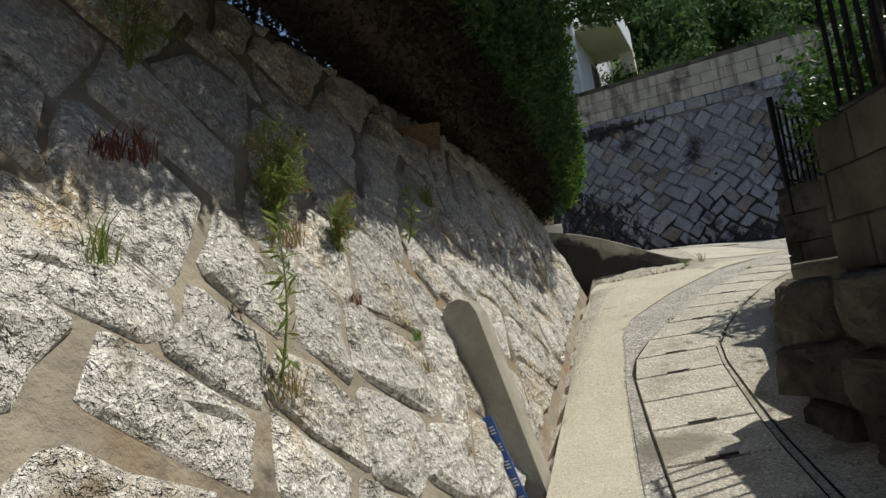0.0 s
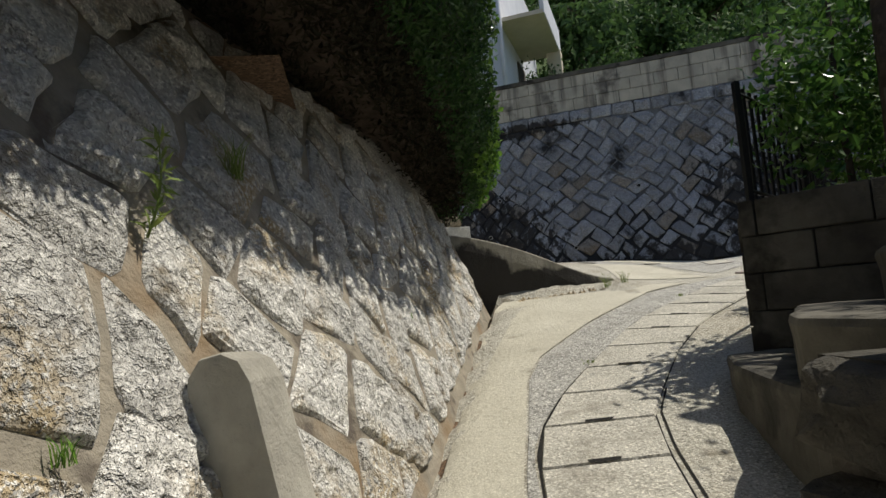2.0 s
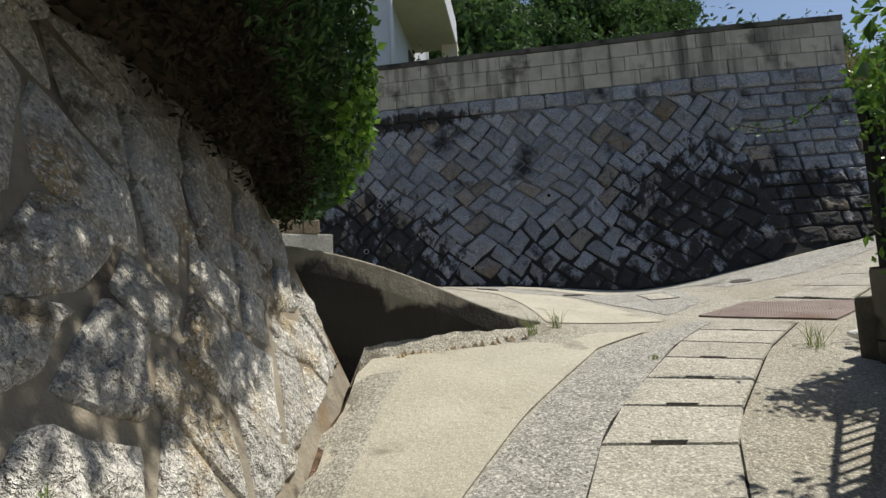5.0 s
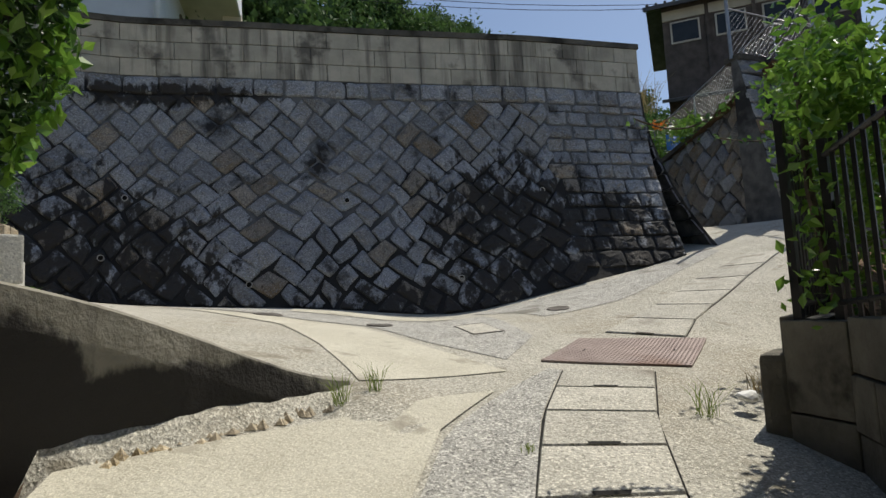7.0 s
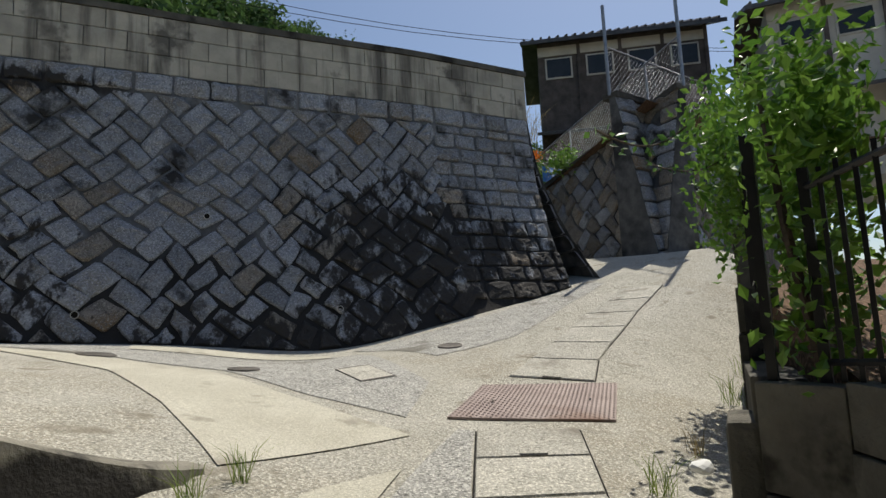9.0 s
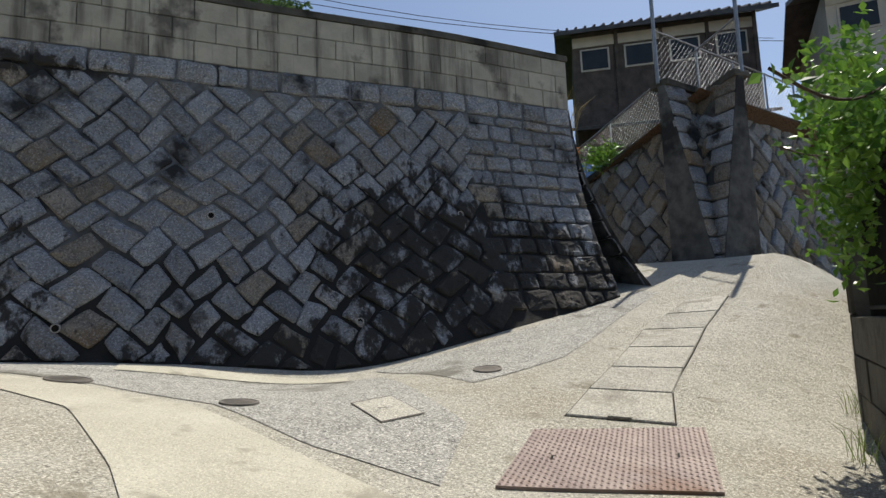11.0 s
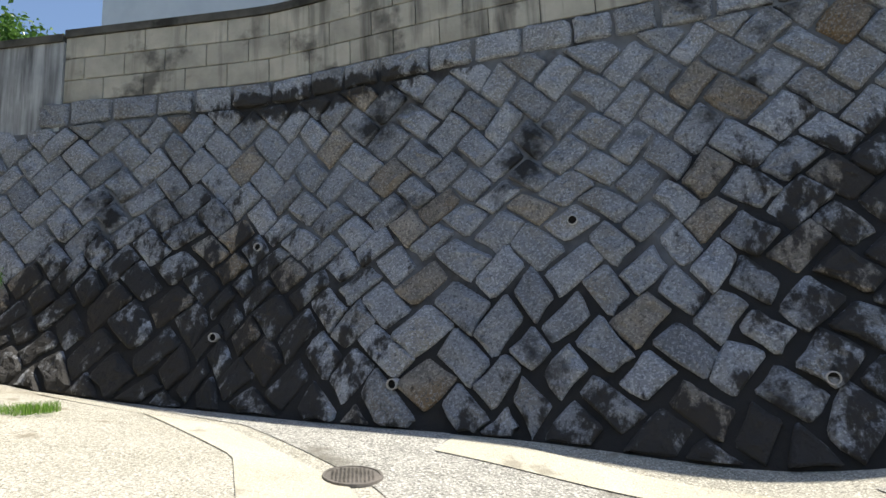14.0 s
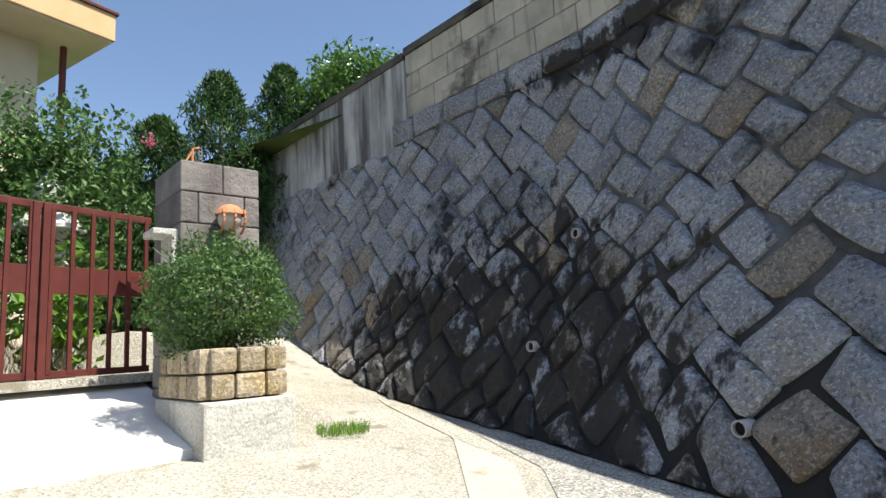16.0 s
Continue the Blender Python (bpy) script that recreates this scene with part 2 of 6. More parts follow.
# dry twig brown, darkened further to carry the shade under the hedge
L_hedge_dead = leaf_mat("dry_shaded_conifer_twig", (0.02, 0.022, 0.012), (0.06, 0.05, 0.03), 0.8)
L_bright = leaf_mat("young_leaf", (0.08, 0.19, 0.028), (0.21, 0.37, 0.055), 0.3)
L_shrub = leaf_mat("shrub_leaf", (0.035, 0.1, 0.02), (0.13, 0.25, 0.05), 0.3)
L_deep = leaf_mat("deep_evergreen_leaf", (0.015, 0.04, 0.01), (0.04, 0.08, 0.02), 0.5)
L_box = leaf_mat("clipped_shrub_leaf", (0.04, 0.1, 0.025), (0.12, 0.22, 0.06))
L_far = leaf_mat("hillside_leaf", (0.03, 0.065, 0.02), (0.09, 0.16, 0.045), 0.8)
L_yellow = leaf_mat("yellow_green_leaf", (0.2, 0.28, 0.04), (0.4, 0.45, 0.08), 0.7)
L_grass = leaf_mat("grass_blade", (0.12, 0.2, 0.04), (0.3, 0.36, 0.1), 0.7)
L_dry = leaf_mat("dry_grass_blade", (0.2, 0.15, 0.07), (0.42, 0.34, 0.17), 0.8)
L_red = leaf_mat("reddish_weed_leaf", (0.12, 0.03, 0.02), (0.2, 0.07, 0.04), 0.8)
L_pink = leaf_mat("pink_petal", (0.55, 0.12, 0.2), (0.7, 0.25, 0.35), 0.8)
L_orange = leaf_mat("orange_petal", (0.7, 0.2, 0.03), (0.8, 0.35, 0.05), 0.8)


# ---- mesh helpers ----
def mesh_of(name, verts, faces, material, smooth=False):
    me = bpy.data.meshes.new(name)
    me.from_pydata([tuple(v) for v in verts], [], faces)
    me.materials.append(material)
    if smooth:
        me.shade_smooth()
    me.update()
    return me


def put(name, verts, faces, material, parent=None, label="", smooth=False):
    ob = new(name, mesh_of(name, verts, faces, material, smooth))
    if parent:
        ob.parent = parent
    if label:
        tagged(ob, label)
    return ob


def part(name, bm, material, parent=None, label="", smooth=False):
    me = bpy.data.meshes.new(name)
    bmesh.ops.recalc_face_normals(bm, faces=bm.faces)
    bm.to_mesh(me)
    bm.free()
    me.materials.append(material)
    if smooth:
        me.shade_smooth()
    ob = new(name, me)
    if parent:
        ob.parent = parent
    if label:
        tagged(ob, label)
    return ob


def thing(name, label, category, group="", kind="", at=(0, 0, 0)):
    ob = tagged(new(name), label, category, group, kind)
    ob.location = at
    return ob


def box_bm(bm, m, size, bevel=0.0):
    r = bmesh.ops.create_cube(bm, size=1, matrix=m @ Matrix.Diagonal((*size, 1)))
    if bevel:
        es = list({e for v in r["verts"] for e in v.link_edges})
        bmesh.ops.bevel(bm, geom=es, offset=bevel, segments=2, affect="EDGES", profile=0.6)
    return bm


def box(m, size, bevel=0.0):
    return box_bm(bmesh.new(), m, size, bevel)


def tube(points, radius, sides=8):
    bm = bmesh.new()
    rings = []
    pts = [Vector(p) for p in points]
    for i, p in enumerate(pts):
        d = (pts[min(i + 1, len(pts) - 1)] - pts[max(i - 1, 0)]).normalized()
        q = d.to_track_quat("Z", "Y")
        r = radius[i] if isinstance(radius, (list, tuple)) else radius
        rings.append([bm.verts.new(p + q @ Vector((math.cos(a) * r, math.sin(a) * r, 0))) for a in [2 * math.pi * k / sides for k in range(sides)]])
    for a, b in zip(rings, rings[1:]):
        for k in range(sides):
            bm.faces.new((a[k], a[(k + 1) % sides], b[(k + 1) % sides], b[k]))
    bm.faces.new(rings[0][::-1])
    bm.faces.new(rings[-1])
    return bm


def leaves(points, normals, size, rng, aspect=0.5, up=0.0, spread=0.9):
    """Folded leaf blades, one per point, facing roughly along the normals."""
    n = len(points)
    p = np.array(points, float)
    nr = np.array(normals, float) + rng.normal(0, spread, (n, 3))
    nr /= np.linalg.norm(nr, axis=1)[:, None] + 1e-9
    t = rng.normal(0, 1, (n, 3)) + np.array((0, 0, up))
    t -= nr * (t * nr).sum(1)[:, None]
    t /= np.linalg.norm(t, axis=1)[:, None] + 1e-9
    b = np.cross(nr, t)
    s = (size * rng.uniform(0.6, 1.3, n))[:, None]
    v = np.stack([p, p + t * s * 0.5 + b * s * aspect * 0.5 + nr * s * 0.1, p + t * s, p + t * s * 0.5 - b * s * aspect * 0.5 + nr * s * 0.1], 1).reshape(-1, 3)
    f = [(4 * i, 4 * i + 1, 4 * i + 2, 4 * i + 3) for i in range(n)]
    return v, f


def blob_points(rng, centre, radii, n, rough=0.25, shell=0.35, seed=0.0):
    """Points in the uneven outer shell of a lumpy crown."""
    d = rng.normal(0, 1, (n, 3))
    d /= np.linalg.norm(d, axis=1)[:, None]
    lump = np.array([1 + rough * 2 * (noise.noise(Vector(q) * 2.3 + Vector((seed, 3.1, seed))) + 0.5 * noise.noise(Vector(q) * 5.7 + Vector((seed, 0, 1.7)))) for q in d])
    r = lump * (1 - shell * rng.random(n) ** 1.6)
    return np.array(centre) + d * r[:, None] * np.array(radii), d


# ---- ground ----
def cubic(c, x, y):
    x, y = (x - 6) / 4, (y - 9) / 4
    k, z = 0, 0.0
    for i in range(4):
        for j in range(4 - i):
            z += c[k] * x ** i * y ** j
            k += 1
    return z


UPPER = (0.1758, 0.7766, -0.1606, -0.0093, 0.0016, -0.3045, 0.1902, 0.5059, -0.0534, -0.0508)
LOWER = (0.2012, 0.6102, -0.1855, 0.0253, 0.1452, -0.0479, -0.4224, 0.0131, 0.2831, 0.1195)


def smooth01(v):
    v = min(1.0, max(0.0, v))
    return v * v * (3 - 2 * v)


def kerb_y(x):
    return 9.36 + 0.05 * (x - 2.35)


def z_low(x, y):
    return cubic(LOWER, min(max(x, 0.4), 13), min(max(y, -1.5), 11.0)) if x < 7 or y > 7 else cubic(LOWER, 7, max(y, -1.5))


def z_up(x, y):
    x, y = min(max(x, 0.0), 15.0), min(max(y, 7.5), 16.0)
    z = cubic(UPPER, x, y)
    if x < 3.2 and y < 14.6:
        z = min(z, 1.14)
    return z - 0.2 * math.exp(-((x - 8.3) / 1.8) ** 2 - ((y - 12.8) / 1.0) ** 2)


def z_ground(x, y):
    if x < 4.6:
        if y < kerb_y(x):
            return z_low(x, y) - (0.1 + 0.3 * smooth01((y - 8.2) / 0.7)) * smooth01((0.312 * y + 0.04 - x) / 0.1)
        t = smooth01((x - 3.9) / 0.7)
        return z_up(x, y) * (1 - t) + t * blend(x, y)
    return blend(x, y)


def blend(x, y):
    t = smooth01((y - 8.3) / 1.6)
    return z_low(x, y) * (1 - t) + z_up(x, y) * t


def axis(lo, hi, step, far):
    a = list(np.arange(lo, hi + 1e-6, step))
    return [-far, -40, -15] + a + [hi + 6, 50, far]


def ground_sheet():
    xs = axis(-4, 16, 0.2, 400)
    ys = [-400, -40, -12] + list(np.arange(-3, 9.21, 0.2)) + [9.3, 9.48] + list(np.arange(9.6, 18.1, 0.2)) + [25, 60, 400]
    v, f = [], []
    for y in ys:
        for x in xs:
            v.append((x, y, z_ground(x, y) - (0.0 if -5 < x < 17 and -4 < y < 19 else 0.3)))
    nx = len(xs)
    for j in range(len(ys) - 1):
        for i in range(nx - 1):
            f.append((j * nx + i, j * nx + i + 1, (j + 1) * nx + i + 1, (j + 1) * nx + i))
    tagged(put("ground", v, f, M_conc2, smooth=True), "worn pale concrete lane climbing between stone walls", "ground", kind="structure")


ground_sheet()


def at_len(poly, n):
    """n + 1 even points along a polyline."""
    P = [np.array(p, float) for p in poly]
    d = [0.0]
    for a, b in zip(P, P[1:]):
        d.append(d[-1] + np.linalg.norm(b - a))
    return [np.array([np.interp(d[-1] * k / n, d, [p[i] for p in P]) for i in range(len(P[0]))]) for k in range(n + 1)]


def ribbon(name, left, right, material, lift, label, category="paving", n=50, m=5):
    A, B = at_len(left, n), at_len(right, n)
    v, f = [], []
    for a, b in zip(A, B):
        for k in range(m + 1):
            p = a + (b - a) * k / m
            v.append((p[0], p[1], z_ground(p[0], p[1]) + lift))
    for i in range(n):
        for k in range(m):
            q = i * (m + 1) + k
            f.append((q, q + 1, q + m + 2, q + m + 1))
    return tagged(put(name, v, f, material, smooth=True), label, category, kind="structure")


# lane strips, from the gutter to the drain slabs
ribbon("road_strip_concrete", [(0.15, 0), (1.08, 3.31), (1.6, 5.13), (2.26, 7.38), (2.75, 8.8), (3.05, 9.3)],
       [(0.75, 0), (1.51, 3.0), (1.98, 4.73), (2.16, 5.29), (2.45, 6.25), (2.73, 6.77), (3.54, 7.62), (4.73, 8.66), (5.5, 9.03)], M_conc, 0.012, "pale broom-finished concrete strip along the gutter")
ribbon("road_strip_aggregate", [(0.8, 0), (1.53, 3.0), (2.0, 4.73), (2.18, 5.29), (2.47, 6.25), (2.75, 6.77), (3.56, 7.6), (4.75, 8.63), (5.65, 9.03), (6.35, 9.3)],
       [(0.95, 0), (1.73, 3.35), (2.1, 4.95), (2.3, 5.36), (2.61, 5.82), (2.9, 6.17), (3.83, 7.25), (5.3, 8.46), (6.0, 8.95), (6.4, 9.2)], M_agg, 0.008, "grey exposed aggregate strip beside the drain slabs")
ribbon("road_apron", [(4.75, 9.5), (5.1, 10.7), (5.35, 12.0), (5.0, 13.6), (4.0, 15.0), (2.5, 15.9)], [(6.0, 9.4), (6.0, 10.5), (6.1, 11.8), (5.75, 13.0), (4.7, 14.6), (2.9, 15.6)], M_conc, 0.008, "pale smooth concrete band curving up toward the gate")
ribbon("road_aggregate_upper", [(6.3, 9.7), (6.15, 10.6), (6.25, 11.8), (5.9, 13.0), (4.9, 14.6), (3.4, 15.7)], [(7.3, 10.3), (8.3, 12.2), (7.9, 12.6), (7.0, 13.6), (5.6, 15.0), (3.9, 16.1)], M_agg, 0.006, "rough grey aggregate paving below the big retaining wall")
ribbon("road_aggregate_end", [(8.3, 11.0), (9.6, 10.8), (11.5, 11.0), (12.9, 11.0)], [(8.6, 12.6), (9.9, 12.1), (11.5, 11.7), (13.0, 11.3)], M_agg, 0.006, "rough grey aggregate paving at the foot of the wall")
ribbon("concrete_patch", [(6.3, 13.7), (8.0, 12.35)], [(6.5, 14.05), (8.2, 12.6)], M_conc, 0.014, "pale ribbed concrete strip at the wall's foot", n=12, m=2)


def drain_slab(a, b, c, d, chip):
    """A drain cover slab on four plan corners, with a lifting notch."""
    th = 0.07
    top = [Vector((p[0], p[1], z_ground(p[0], p[1]) + 0.018)) for p in (a, b, c, d)]
    bm = bmesh.new()
    cen = sum(top, Vector()) / 4
    vt = [bm.verts.new(p + (cen - p) * 0.02) for p in top]
    vm = [bm.verts.new(p - Vector((0, 0, 0.012))) for p in top]
    vb = [bm.verts.new(p - Vector((0, 0, th))) for p in top]
    bm.faces.new(vt)
    for r, s in ((vt, vm), (vm, vb)):
        for k in range(4):
            bm.faces.new((r[k], r[(k + 1) % 4], s[(k + 1) % 4], s[k]))
    bm.faces.new(vb[::-1])
    ob = tagged(part("drain_slab", bm, M_slab), "worn grey concrete drain cover slab set in the lane", "drain cover", "drain slabs up the lane")
    if chip:
        mid = (top[0] + top[1]) / 2
        w = (top[1] - top[0]).normalized()
        d2 = (top[3] - top[0]).normalized()
        q = [mid + w * 0.09 + d2 * 0.03, mid - w * 0.09 + d2 * 0.03, mid - w * 0.08 - d2 * 0.012, mid + w * 0.08 - d2 * 0.012]
        put("lifting_notch", [p + Vector((0, 0, 0.003)) for p in q], [(0, 1, 2, 3)], M_hole, ob, "dark lifting notch")
    return ob


def slab_run(left, right, n, r0):
    A, B = at_len(left, n), at_len(right, n)
    rng = random.Random(r0)
    for i in range(n):
        a0, a1, b0, b1 = A[i], A[i + 1], B[i], B[i + 1]
        g = 0.013
        da, db = (a1 - a0) / np.linalg.norm(a1 - a0) * g, (b1 - b0) / np.linalg.norm(b1 - b0) * g
        ac = (b0 - a0) / np.linalg.norm(b0 - a0) * 0.012
        drain_slab(a0 + da + ac, b0 + db - ac, b1 - db - ac, a1 - da + ac, rng.random() < 0.7)


LEFT1 = [(1.0, 0.2), (1.73, 3.35), (2.12, 4.95), (2.3, 5.36), (2.61, 5.82), (2.9, 6.17), (3.83, 7.27), (5.37, 8.51), (6.4, 9.2)]
RIGHT1 = [(1.6, 0.2), (2.32, 3.14), (2.75, 4.6), (2.94, 5.1), (3.3, 5.6), (3.73, 6.19), (4.42, 6.95), (5.85, 8.05), (6.94, 8.72)]
slab_run(LEFT1, RIGHT1, 19, 3)
ribbon("drain_bed", LEFT1, RIGHT1, M_hole, 0.004, "dark joint bed under the drain slabs", m=2)
LEFT2 = [(7.95, 9.9), (8.78, 10.1), (10.96, 10.49), (12.5, 10.46)]
RIGHT2 = [(8.3, 9.2), (9.16, 9.52), (11.3, 9.85), (12.71, 9.95)]
slab_run(LEFT2, RIGHT2, 6, 5)
ribbon("drain_bed_upper", LEFT2, RIGHT2, M_hole, 0.004, "dark joint bed under the upper drain slabs", m=2)
ribbon("right_joint", [(1.64, 0.2), (2.36, 3.14), (2.78, 4.6), (2.97, 5.1), (3.2, 5.45)], [(1.655, 0.2), (2.374, 3.14), (2.794, 4.6), (2.984, 5.1), (3.214, 5.45)], M_hole, 0.006, "dark open joint beside the slabs", m=1)


def chequer_plate():
    c = [np.array(p) for p in ((6.5, 9.5), (7.5, 9.88), (8.36, 9.03), (7.3, 8.62))]
    root = thing("chequer_plate", "rusty red-brown chequered steel plate over the drain", "metal plate")

    def P(u, w, h):
        p = c[0] * (1 - u) * (1 - w) + c[1] * u * (1 - w) + c[2] * u * w + c[3] * (1 - u) * w
        return (p[0], p[1], z_ground(p[0], p[1]) + 0.02 + h)
    v = [P(i / 8, j / 8, 0) for j in range(9) for i in range(9)]
    f = [(j * 9 + i, j * 9 + i + 1, j * 9 + i + 10, j * 9 + i + 9) for j in range(8) for i in range(8)]
    n0 = len(v)
    rim = [j for j in range(9)] + [9 * j + 8 for j in range(1, 9)] + [72 + i for i in range(7, -1, -1)] + [9 * j for j in range(7, 0, -1)]
    for q in rim:
        v.append((v[q][0], v[q][1], v[q][2] - 0.03))
    f += [(rim[k], rim[(k + 1) % 32], n0 + (k + 1) % 32, n0 + k) for k in range(32)]
    put("plate", v, f, M_plate, root)
    tv, tf = [], []
    for i in range(34):
        for j in range(34):
            u, w = (i + 0.5) / 34, (j + 0.5) / 34
            s = 1 if (i + j) % 2 else -1
            a, b = 0.011, 0.0035
            k = len(tv)
            tv += [P(u - a, w - a * s, 0.0), P(u + b, w - b * s, 0.005), P(u + a, w + a * s, 0.0), P(u - b, w + b * s, 0.005)]
            tf.append((k, k + 1, k + 2, k + 3))
    tagged(put("tread_pattern", tv, tf, M_plate, root), "raised chequer tread", kind="stuff")
    for u, w in ((0.45, 0.18), (0.5, 0.82)):
        put("lifting_slot", [P(u - 0.035, w - 0.006, 0.006), P(u + 0.035, w - 0.006, 0.006), P(u + 0.035, w + 0.006, 0.006), P(u - 0.035, w + 0.006, 0.006)], [(0, 1, 2, 3)], M_hole, root, "dark lifting slot")


chequer_plate()


def manhole(x, y, r, label):
    root = thing("manhole_cover", label, "manhole cover", "small round covers")
    def P(a, q, h):
        px, py = x + math.cos(a) * q, y + math.sin(a) * q
        return (px, py, z_ground(px, py) + 0.016 + h)
    n = 28
    v, f = [], []
    for q, h in ((r * 1.12, -0.012), (r * 1.1, 0.004), (r * 1.0, 0.004), (r * 0.985, -0.003)):
        v += [P(2 * math.pi * k / n, q, h) for k in range(n)]
    for j in range(3):
        f += [(j * n + k, j * n + (k + 1) % n, (j + 1) * n + (k + 1) % n, (j + 1) * n + k) for k in range(n)]
    put("ring", v, f, M_iron, root)
    put("lid", [P(2 * math.pi * k / n, r * 0.98, 0.0) for k in range(n)], [tuple(range(n))], M_iron, root)
    bv, bf = [], []
    for i in range(-6, 7):
        for j in range(-6, 7):
            a, b = i / 6.8 * r, j / 6.8 * r
            if a * a + b * b < (r * 0.88) ** 2:
                k = len(bv)
                s = r * 0.045
                for dx, dy in ((-s, -s), (s, -s), (s, s), (-s, s)):
                    bv.append((x + a + dx, y + b + dy, z_ground(x + a, y + b) + 0.021))
                bf.append((k, k + 1, k + 2, k + 3))
    tagged(put("stud_pattern", bv, bf, M_iron, root), "raised square studs", kind="stuff")


manhole(6.42, 11.75, 0.13, "small round cast iron cover in the paving")
manhole(5.76, 13.2, 0.16, "round cast iron cover near the wall")
manhole(8.8, 11.2, 0.13, "small round grey cover level with the paving")


def meter_box():
    c = [np.array(p) for p in ((7.04, 11.22), (7.46, 11.2), (7.24, 10.64), (6.83, 10.67))]
    root = thing("meter_box_cover", "pale square concrete meter box cover with iron rim", "utility cover")
    def ring(s, h):
        m = sum(c) / 4
        return [(*(m + (p - m) * s), z_ground(*(m + (p - m) * s)) + 0.012 + h) for p in c]
    v = ring(1.0, 0) + ring(0.99, 0.006) + ring(0.94, 0.006)
    put("rim", v, [(a, (a + 1) % 4, 4 + (a + 1) % 4, 4 + a) for a in range(4)] + [(4 + a, 4 + (a + 1) % 4, 8 + (a + 1) % 4, 8 + a) for a in range(4)], M_iron, root)
    put("lid", ring(0.935, 0.004), [(0, 1, 2, 3)], M_slab, root)
    m = sum(c) / 4
    put("finger_slot", [(m[0] + a, m[1] + b, z_ground(*m) + 0.02) for a, b in ((-0.06, 0.03), (-0.05, 0.04), (0.06, -0.02), (0.05, -0.03))], [(0, 1, 2, 3)], M_hole, root, "dark finger slot")


meter_box()


# ---- stone walls ----
def stone(face, poly, depth, rng, rough):
    """A split stone whose outline poly lies in face coordinates (s, h); face(s, h, d) gives the place d in front of the wall. Corners are knocked off, the face is uneven."""
    n = len(poly)
    c = (sum(p[0] for p in poly) / n, sum(p[1] for p in poly) / n)
    ring = []
    for k in range(n):
        a, b, o = poly[k], poly[(k + 1) % n], poly[k - 1]
        k0, k1 = rng.uniform(0.03, 0.13), rng.uniform(0.03, 0.13)
        t = rng.uniform(0.4, 0.6)
        j = 0.016 * rough
        ring += [(a[0] + (o[0] - a[0]) * k0, a[1] + (o[1] - a[1]) * k0), (a[0] + (b[0] - a[0]) * k1, a[1] + (b[1] - a[1]) * k1),
                 (a[0] * (1 - t) + b[0] * t + rng.uniform(-j, j), a[1] * (1 - t) + b[1] * t + rng.uniform(-j, j))]
    m = len(ring)
    tx, ty, sd = rng.uniform(-0.5, 0.5), rng.uniform(-0.5, 0.5), rng.uniform(0, 90)
    v = [face(p[0], p[1], -0.04) for p in ring]
    levels = ((1.0, 0.12), (0.94, 0.62), (0.82, 0.92), (0.55, 1.05), (0.28, 1.08))
    for s, dd in levels:
        for p in ring:
            q = (c[0] + (p[0] - c[0]) * s, c[1] + (p[1] - c[1]) * s)
            un = noise.noise(Vector((q[0] * 9, q[1] * 9, sd))) + 0.6 * noise.noise(Vector((q[0] * 22, q[1] * 22, sd)))
            v.append(face(q[0], q[1], depth * (dd + (0.55 * un * rough + tx * (q[0] - c[0]) * 4 + ty * (q[1] - c[1]) * 4) * min(1.0, dd))))
    v.append(face(c[0], c[1], depth * 1.08))
    f = []
    for j in range(len(levels)):
        f += [(j * m + k, j * m + (k + 1) % m, (j + 1) * m + (k + 1) % m, (j + 1) * m + k) for k in range(m)]
    e = len(levels) * m
    f += [(e + k, e + (k + 1) % m, e + m) for k in range(m)]
    return v, f


def bend(p, amount, size, seed):
    """Carries a point of a wall's layout sideways, so that courses wander as hand-laid ones do."""
    a, b = noise.noise(Vector((p[0] / size, p[1] / size, seed))), noise.noise(Vector((p[0] / size, p[1] / size, seed + 31.7)))
    return (p[0] + a * amount, p[1] + b * amount)


def herringbone(s0, s1, h0, h1, a, b):
    """Rectangles a x b laid slantwise in a herringbone, as corner lists in (s, h)."""
    out = []
    R = 0.70710678
    n = int((s1 - s0 + h1 - h0) / b) + 8
    k = a / b
    for i in range(-n, n):
        for j in range(-n, n):
            ox, oy = i * b + j * a, i * b - j * a
            for (x, y, w, h) in ((ox, oy, a, b), (ox, oy + b, b, a)):
                pts = [((x + p - (y + q)) * R + s0, (x + p + y + q) * R + h0) for p, q in ((0, 0), (w, 0), (w, h), (0, h))]
                cx, cy = sum(p[0] for p in pts) / 4, sum(p[1] for p in pts) / 4
                if s0 - 0.1 <= cx <= s1 + 0.1 and h0 - 0.1 <= cy <= h1 + 0.1:
                    out.append(pts)
    return out


def shrink(pts, gap, rng, jit):
    c = (sum(p[0] for p in pts) / len(pts), sum(p[1] for p in pts) / len(pts))
    o = []
    for p in pts:
        d = (p[0] - c[0], p[1] - c[1])
        l = math.hypot(*d)
        k = (l - gap) / l
        o.append((c[0] + d[0] * k + rng.uniform(-jit, jit), c[1] + d[1] * k + rng.uniform(-jit, jit)))
    return o


